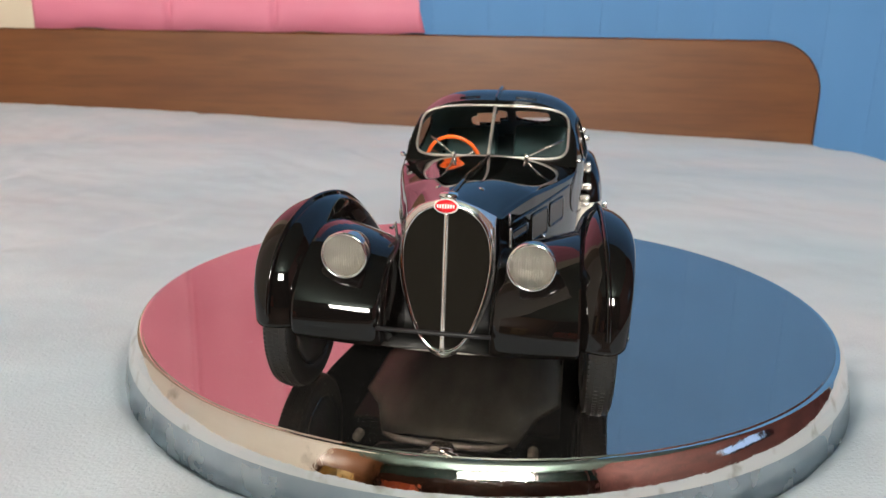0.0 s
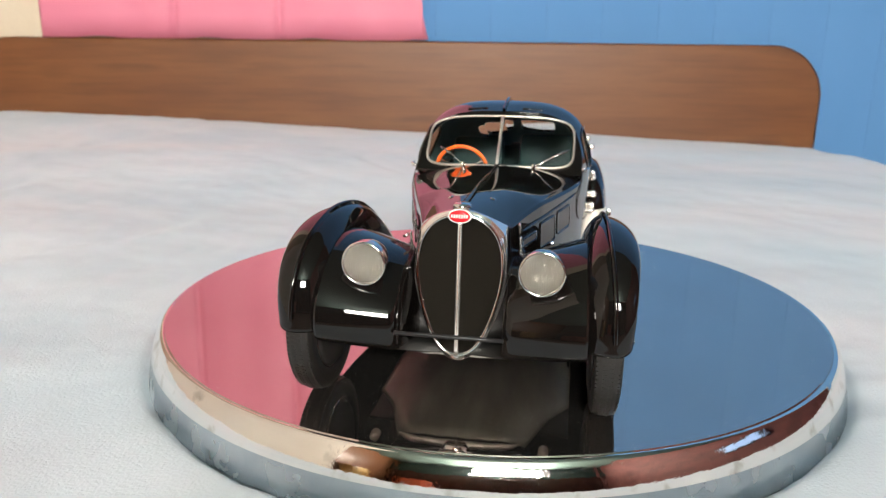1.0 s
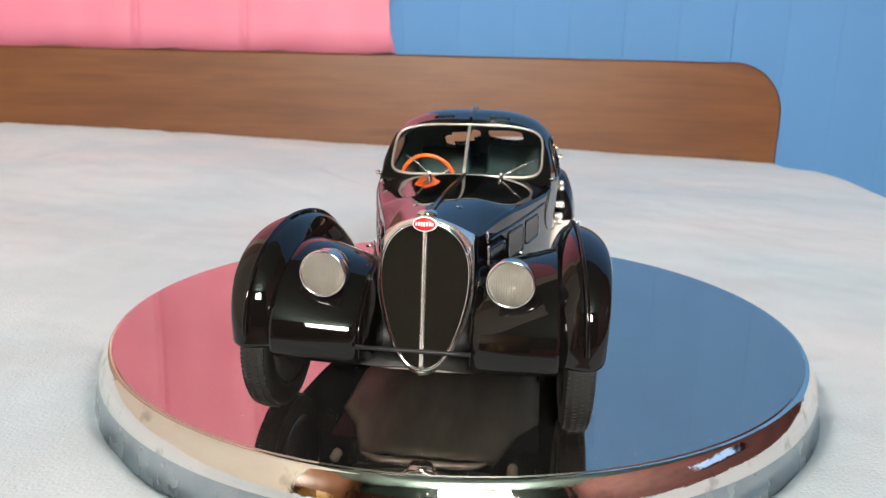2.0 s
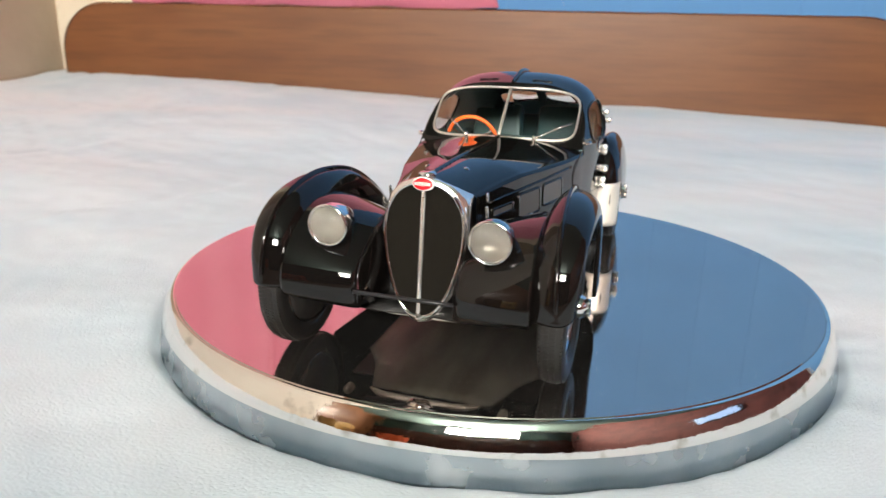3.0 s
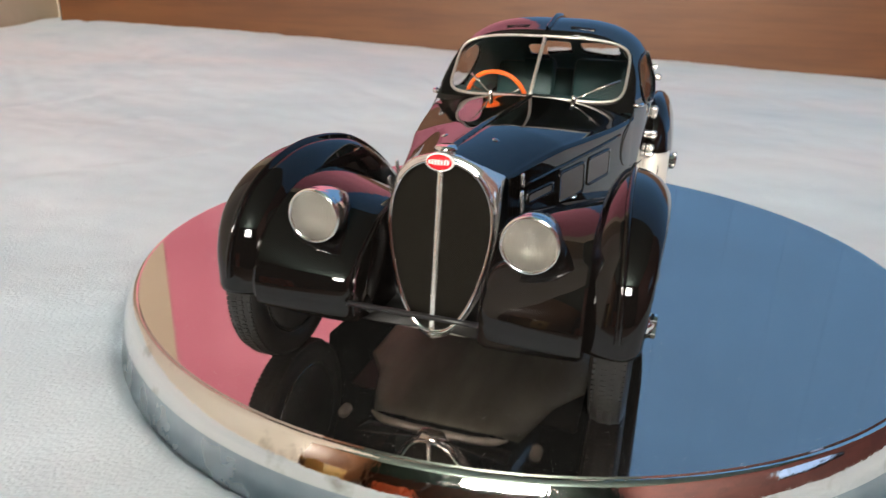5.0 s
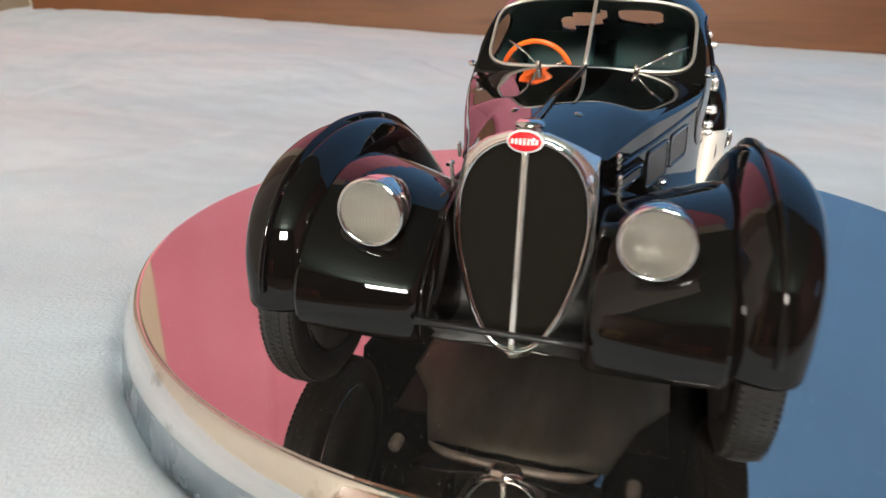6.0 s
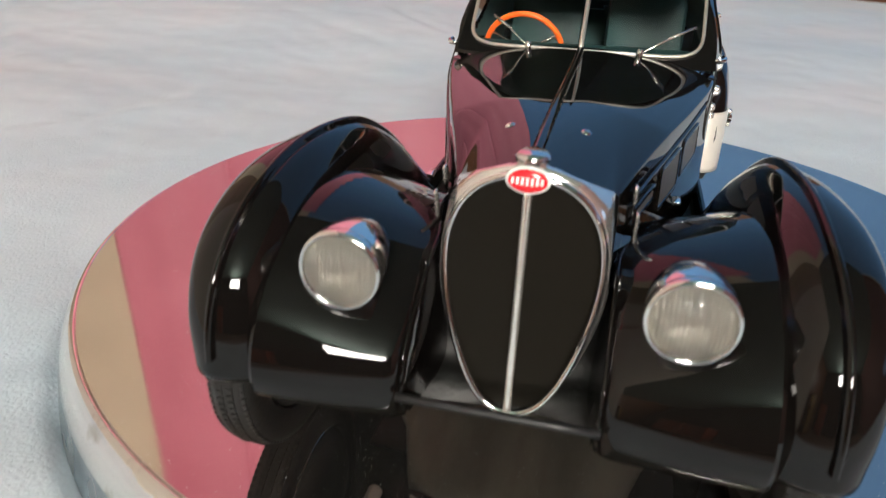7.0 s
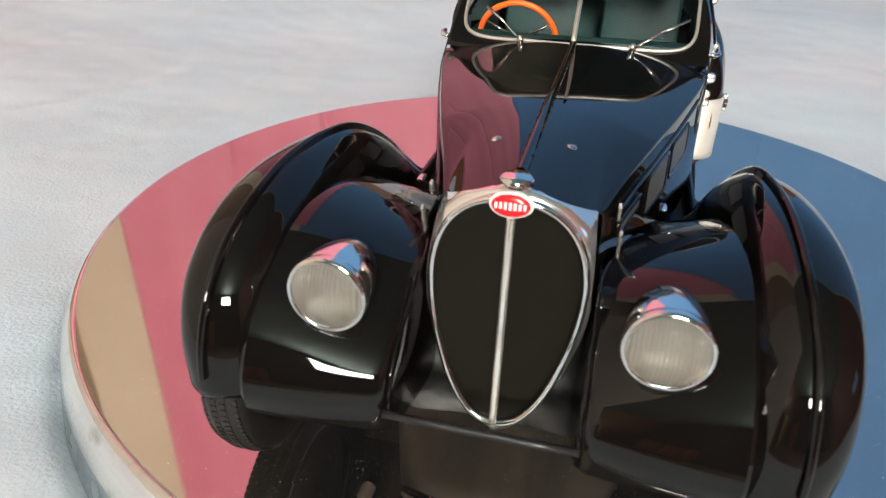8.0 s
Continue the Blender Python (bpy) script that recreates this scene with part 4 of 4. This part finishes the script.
# ---- wheels ----
def wheel(side, y, name="wheel"):
    cx, r = side * 0.0388, 0.0212
    w = new(name)
    w.empty_display_size = 0.005
    w.parent = car
    w.location = (cx, y, r)
    prof = []
    for a in np.linspace(-150, 150, 31):
        # squarish tyre section: (radius, width)
        c, s_ = math.cos(radians(a)), math.sin(radians(a))
        prof.append((r - 0.00373 + 0.0036 * math.copysign(abs(c) ** 0.7, c), 0.0036 * math.copysign(abs(s_) ** 0.7, s_)))
    turned("tyre", prof, RUBBER, w, "black rubber tyre with block tread", axis="x", steps=72)
    # tread blocks
    b_verts, b_faces = [], []
    for row, x in enumerate((-0.0024, -0.0008, 0.0008, 0.0024)):
        for k in range(108):
            a0 = 2 * math.pi * (k + 0.5 * (row % 2)) / 108
            n0 = len(b_verts)
            rad = r - (0.00052 if abs(x) > 0.002 else 0.00003)
            for dr in (-0.0004, 0.00001):
                for da, dx in ((-0.019, -0.0005), (0.019, -0.0005), (0.019, 0.0005), (-0.019, 0.0005)):
                    b_verts.append((x + dx, (rad + dr) * math.cos(a0 + da), (rad + dr) * math.sin(a0 + da)))
            b_faces += [tuple(n0 + i for i in q) for q in ((4, 5, 6, 7), (0, 1, 5, 4), (1, 2, 6, 5), (2, 3, 7, 6), (3, 0, 4, 7))]
    tr = link("tread", b_verts, b_faces, RUBBER, w, smooth=False)
    tagged(tr, kind="stuff")
    turned("rim", [(0.0150, -0.0034), (0.0155, -0.0032), (0.0151, -0.0024), (0.0136, -0.0012), (0.0136, 0.0012), (0.0151, 0.0024), (0.0155, 0.0032), (0.0150, 0.0034)], CHROME, w, "bright wheel rim", axis="x", steps=48)
    hub = turned("hub", [(0.0001, -0.003), (0.0026, -0.003), (0.003, -0.001), (0.0028, 0.002), (0.0034, 0.0042), (0.0030, 0.0056), (0.0018, 0.0068), (0.0001, 0.0070)], CHROME, w, "chrome hub with winged nut", axis="x", steps=24)
    if side < 0:
        hub.rotation_euler = (0, 0, math.pi)
    for k in range(2):
        block("nut_wing", (0.0016, 0.0018, 0.0056), (side * 0.0066, 0, 0), CHROME, w, "", 0.0004, (90 * k + 25, 0, 0))
    spoke = tube("spoke", [(side * 0.0032, 0.0, 0.0026), (side * 0.0012, 0.0, 0.0139)], 0.00016, STEEL, w, sides=5)
    for k in range(1, 44):
        sp = new("spoke", spoke.data)
        sp.parent = w
        a = 2 * math.pi * k / 44
        sp.rotation_euler = (a, 0, 0)
    # brake drum behind the spokes
    turned("brake_drum", [(0.0001, 0.0), (0.0146, 0.0), (0.0152, 0.0005), (0.0134, 0.0020), (0.0001, 0.0022)], CHASSIS, w, "", axis="x", at=(-side * 0.0030 - 0.0011, 0, 0), steps=32)
    return w


for s in (-1, 1):
    wheel(s, 0.0030)
    wheel(s, 0.1590)


# ---- rear wings with stone guards ----
def rear_wing(side):
    rings_ = []
    stations_ = np.concatenate([0.131 + 0.02 * np.linspace(0, 1, 16) ** 2.2, np.linspace(0.154, 0.225, 24)])
    for y in stations_:
        top = ramp(y, (0.131, 0.1335, 0.140, 0.1585, 0.18, 0.205, 0.225), (0.0345, 0.0400, 0.0452, 0.0485, 0.0455, 0.0325, 0.016))
        half = ramp(y, (0.131, 0.1335, 0.140, 0.155, 0.18, 0.205, 0.225), (0.0038, 0.0058, 0.0072, 0.0079, 0.0076, 0.0056, 0.003))
        ring = []
        for a in np.linspace(-math.pi / 2, math.pi / 2, 25):
            s_, c = math.sin(a), math.cos(a)
            ring.append((side * (0.0366 + half * math.copysign(abs(s_) ** 0.95, s_)), y, 0.022 + (top - 0.022) * abs(c) ** 0.9))
        ring = [(ring[0][0] * 0.35 + side * 0.0366 * 0.65, y, 0.0112)] + [(ring[0][0] * 0.8 + side * 0.0366 * 0.2, y, 0.0145)] + ring + [(ring[-1][0] * 0.8 + side * 0.0366 * 0.2, y, 0.0145)] + [(ring[-1][0] * 0.35 + side * 0.0366 * 0.65, y, 0.0112)]
        rings_.append(ring)
    ob = loft("rear_wing", rings_, PAINT, car, "black teardrop rear wing", caps=True)
    # polished guard wrapped round the leading edge
    guard = []
    for z in np.linspace(0.0112, 0.0300, 10):
        row = []
        for a in np.linspace(-80, 80, 25):
            f = math.radians(a)
            row.append((side * 0.0370 + 0.0069 * math.sin(f), 0.1418 - 0.0118 * math.cos(f) ** 0.7, z))
        guard.append(row)
    g = loft("stone_guard", guard, GUARD, ob, "polished metal stone guard")
    solid(g, 0.0004)
    # winged nut through the spat
    turned("spat_nut", [(0.0001, 0.0026), (0.0014, 0.0024), (0.0018, 0.0014), (0.0024, -0.004)], CHROME, ob, "chrome nut", axis="x", at=(side * 0.0431 + 0.0011, 0.149, 0.0244), steps=20)
    block("nut_wing", (0.0018, 0.0022, 0.0056), (side * 0.0443 + 0.0013, 0.149, 0.0244), HINGE, ob, "chrome nut wing", 0.0006)
    return ob


both(rear_wing)


# ---- doors, hinges and handles ----
def flank(side):
    # handle
    tube("door_handle", [(side * 0.0312, 0.0900, 0.0522), (side * 0.0332, 0.0905, 0.0524), (side * 0.0338, 0.0925, 0.0525), (side * 0.0336, 0.0945, 0.0525)], 0.0006, CHROME, car, "chrome door handle")
    # knuckled hinges down the door's rear edge
    for y, z, w_, h in ((0.1488, 0.0588, 0.0026, 0.0018), (0.1460, 0.0556, 0.0034, 0.0018), (0.1262, 0.0456, 0.0022, 0.0036), (0.1275, 0.0374, 0.0036, 0.0024), (0.1275, 0.0326, 0.0028, 0.0020), (0.1272, 0.0302, 0.0032, 0.0016)):
        x = cabin_x(y, z) if z > 0.05 else 0.0352
        hinge = block("door_hinge", (w_ * 1.1, 0.0028, h * 1.1), (side * (x + 0.0014), y, z), HINGE, car, "chrome door hinge", 0.0007, segments=3)
        tube("hinge_pin", [(side * (x + 0.0008 + w_ * 0.3), y - 0.0002, z - h * 0.62), (side * (x + 0.0008 + w_ * 0.3), y - 0.0002, z + h * 0.62)], 0.0007, HINGE, hinge)


both(flank)


def door_line(side):
    pts = spline([(0.1300, 0.0290), (0.106, 0.0310), (0.0900, 0.0335), (0.0800, 0.0365), (0.0770, 0.0410), (0.0800, 0.0465), (0.0930, 0.0520)], 30)
    line = [(side * ((cabin_x(y, z) if y > 0.089 else ramp(y, *HOOD_W)) + 0.0002), y, z) for y, z in pts]
    line = np.array(line)
    line[:, 0] = np.convolve(np.pad(line[:, 0], 3, mode="edge"), np.ones(7) / 7, "valid")
    tube("door_gap", line, 0.0002, CHASSIS, car, "dark door gap")


both(door_line)


# wire-mesh panels let into the bonnet's flanks
def flank_panel(side, y0, y1, z0, z1):
    def at(y, z, out):
        r = hood_ring(y)
        half = r[len(r) // 2:]
        x = float(np.interp(-z, -half[:, 2], half[:, 0]))
        return (side * (x + out), y, z)

    def loop(inset, out):
        pts = []
        for a in np.linspace(0, 2 * math.pi, 32, endpoint=False):
            c, s_ = math.cos(a), math.sin(a)
            pts.append(at((y0 + y1) / 2 + ((y1 - y0) / 2 - inset) * math.copysign(abs(c) ** 0.22, c), (z0 + z1) / 2 + ((z1 - z0) / 2 - inset) * math.copysign(abs(s_) ** 0.22, s_), out))
        return np.array(pts)

    ob = loft("flank_panel", [loop(0, -0.0002), loop(0, 0.0003), loop(0.0007, 0.0003), loop(0.0008, 0.00005)], PAINT, car, "framed mesh panel", wrap=True)
    inner = loop(0.0007, 0.0001)
    link("panel_mesh", list(inner) + [inner.mean(0)], [(i, (i + 1) % 32, 32) for i in range(32)], MESH_PANEL, ob, "dark wire mesh")


for s in (-1, 1):
    flank_panel(s, 0.0172, 0.0302, 0.0390, 0.0421)
    flank_panel(s, 0.0335, 0.0490, 0.0350, 0.0436)
    flank_panel(s, 0.0508, 0.0670, 0.0360, 0.0439)
    crease = [(s * (ramp(y, *HOOD_W) + 0.0001), y, 0.0441 + 0.032 * (y - 0.015)) for y in np.linspace(0.015, 0.0745, 16)]
    tube("crease", crease, 0.00045, PAINT, car)
    # two-piece strap that holds the bonnet down beside the radiator
    strap = block("bonnet_strap", (0.0006, 0.0013, 0.0030), (s * 0.0146, 0.0122, 0.0462), HINGE, car, "chrome bonnet strap", 0.0003, (18, 0, 0))
    block("strap_tongue", (0.0006, 0.0013, 0.0056), (s * 0.0152, 0.0098, 0.0420), HINGE, strap, "", 0.0003, (22, 0, 0))
    block("bonnet_catch", (0.0014, 0.0030, 0.0010), (s * 0.0228, 0.0350, 0.0372), CHROME, car, "chrome bonnet catch", 0.0003)

# ---- wipers ----
for x0, y0, x1, z1 in ((-0.0125, 0.0800, -0.0228, 0.0590), (0.0138, 0.0838, 0.0262, 0.0590)):
    base = (x0, screen_y(x0, 0.0528) - 0.002, 0.0535)
    wiper = turned("wiper", [(0.0001, 0.0014), (0.0007, 0.0012), (0.0008, 0.0), (0.0006, -0.0012)], STEEL, car, "bright windscreen wiper", at=base, steps=14)
    mid_ = (x0 + (x1 - x0) * 0.5, screen_y(x0 + (x1 - x0) * 0.5, 0.0565) - 0.0016, 0.0565)
    tip_ = (x1, screen_y(x1, z1) - 0.0008, z1)
    tube("wiper_arm", [base, mid_, (x0 + (x1 - x0) * 0.75, screen_y(x0 + (x1 - x0) * 0.75, 0.058) - 0.0013, 0.0580)], 0.00025, STEEL, wiper)
    tube("wiper_blade", [mid_, tip_], 0.00038, STEEL, wiper)

# ---- interior ----
block("cabin_floor", (0.062, 0.10, 0.002), (0, 0.135, 0.026), TRIM, car, "", 0.0006)
block("dashboard", (0.058, 0.006, 0.012), (0, 0.0985, 0.0465), TRIM, car, "dark dashboard", 0.002)
for s in (-1, 1):
    seat = block("seat", (0.024, 0.026, 0.008), (s * 0.0155, 0.136, 0.034), TRIM, car, "dark teal leather seat", 0.003)
    block("seat_back", (0.024, 0.007, 0.026), (s * 0.0155, 0.1505, 0.0465), TRIM, seat, "", 0.003, (-14, 0, 0))
    block("door_card", (0.001, 0.052, 0.02), (s * 0.0318, 0.133, 0.0385), TRIM, car, "", 0.0004)
block("bulkhead", (0.05, 0.002, 0.022), (0, 0.168, 0.042), TRIM, car, "", 0.0006)
wheel_c = Vector((-0.0172, 0.1114, 0.0480))
tilt = Euler((radians(-72), 0, 0)).to_matrix()
ring_line = [wheel_c + tilt @ Vector((0.0107 * math.cos(a), 0.0107 * math.sin(a), 0)) for a in np.linspace(0, 2 * math.pi, 48, endpoint=False)]
steering = tube("steering_wheel", [tuple(p) for p in ring_line], 0.0008, WHEEL_ORANGE, car, "orange steering wheel rim", closed=True)
for a in (90, 210, 330):
    end = wheel_c + tilt @ Vector((0.0104 * math.cos(radians(a)), 0.0104 * math.sin(radians(a)), 0))
    tube("wheel_spoke", [tuple(wheel_c), tuple(end)], 0.0004, STEEL, steering, "thin metal spoke")
turned("horn_button", [(0.0001, 0.001), (0.0012, 0.0008), (0.0018, 0.0), (0.0012, -0.0006)], SATIN, steering, at=tuple(wheel_c), steps=16)
tube("steering_column", [tuple(wheel_c), (wheel_c.x, 0.096, 0.041)], 0.0008, SATIN, car)
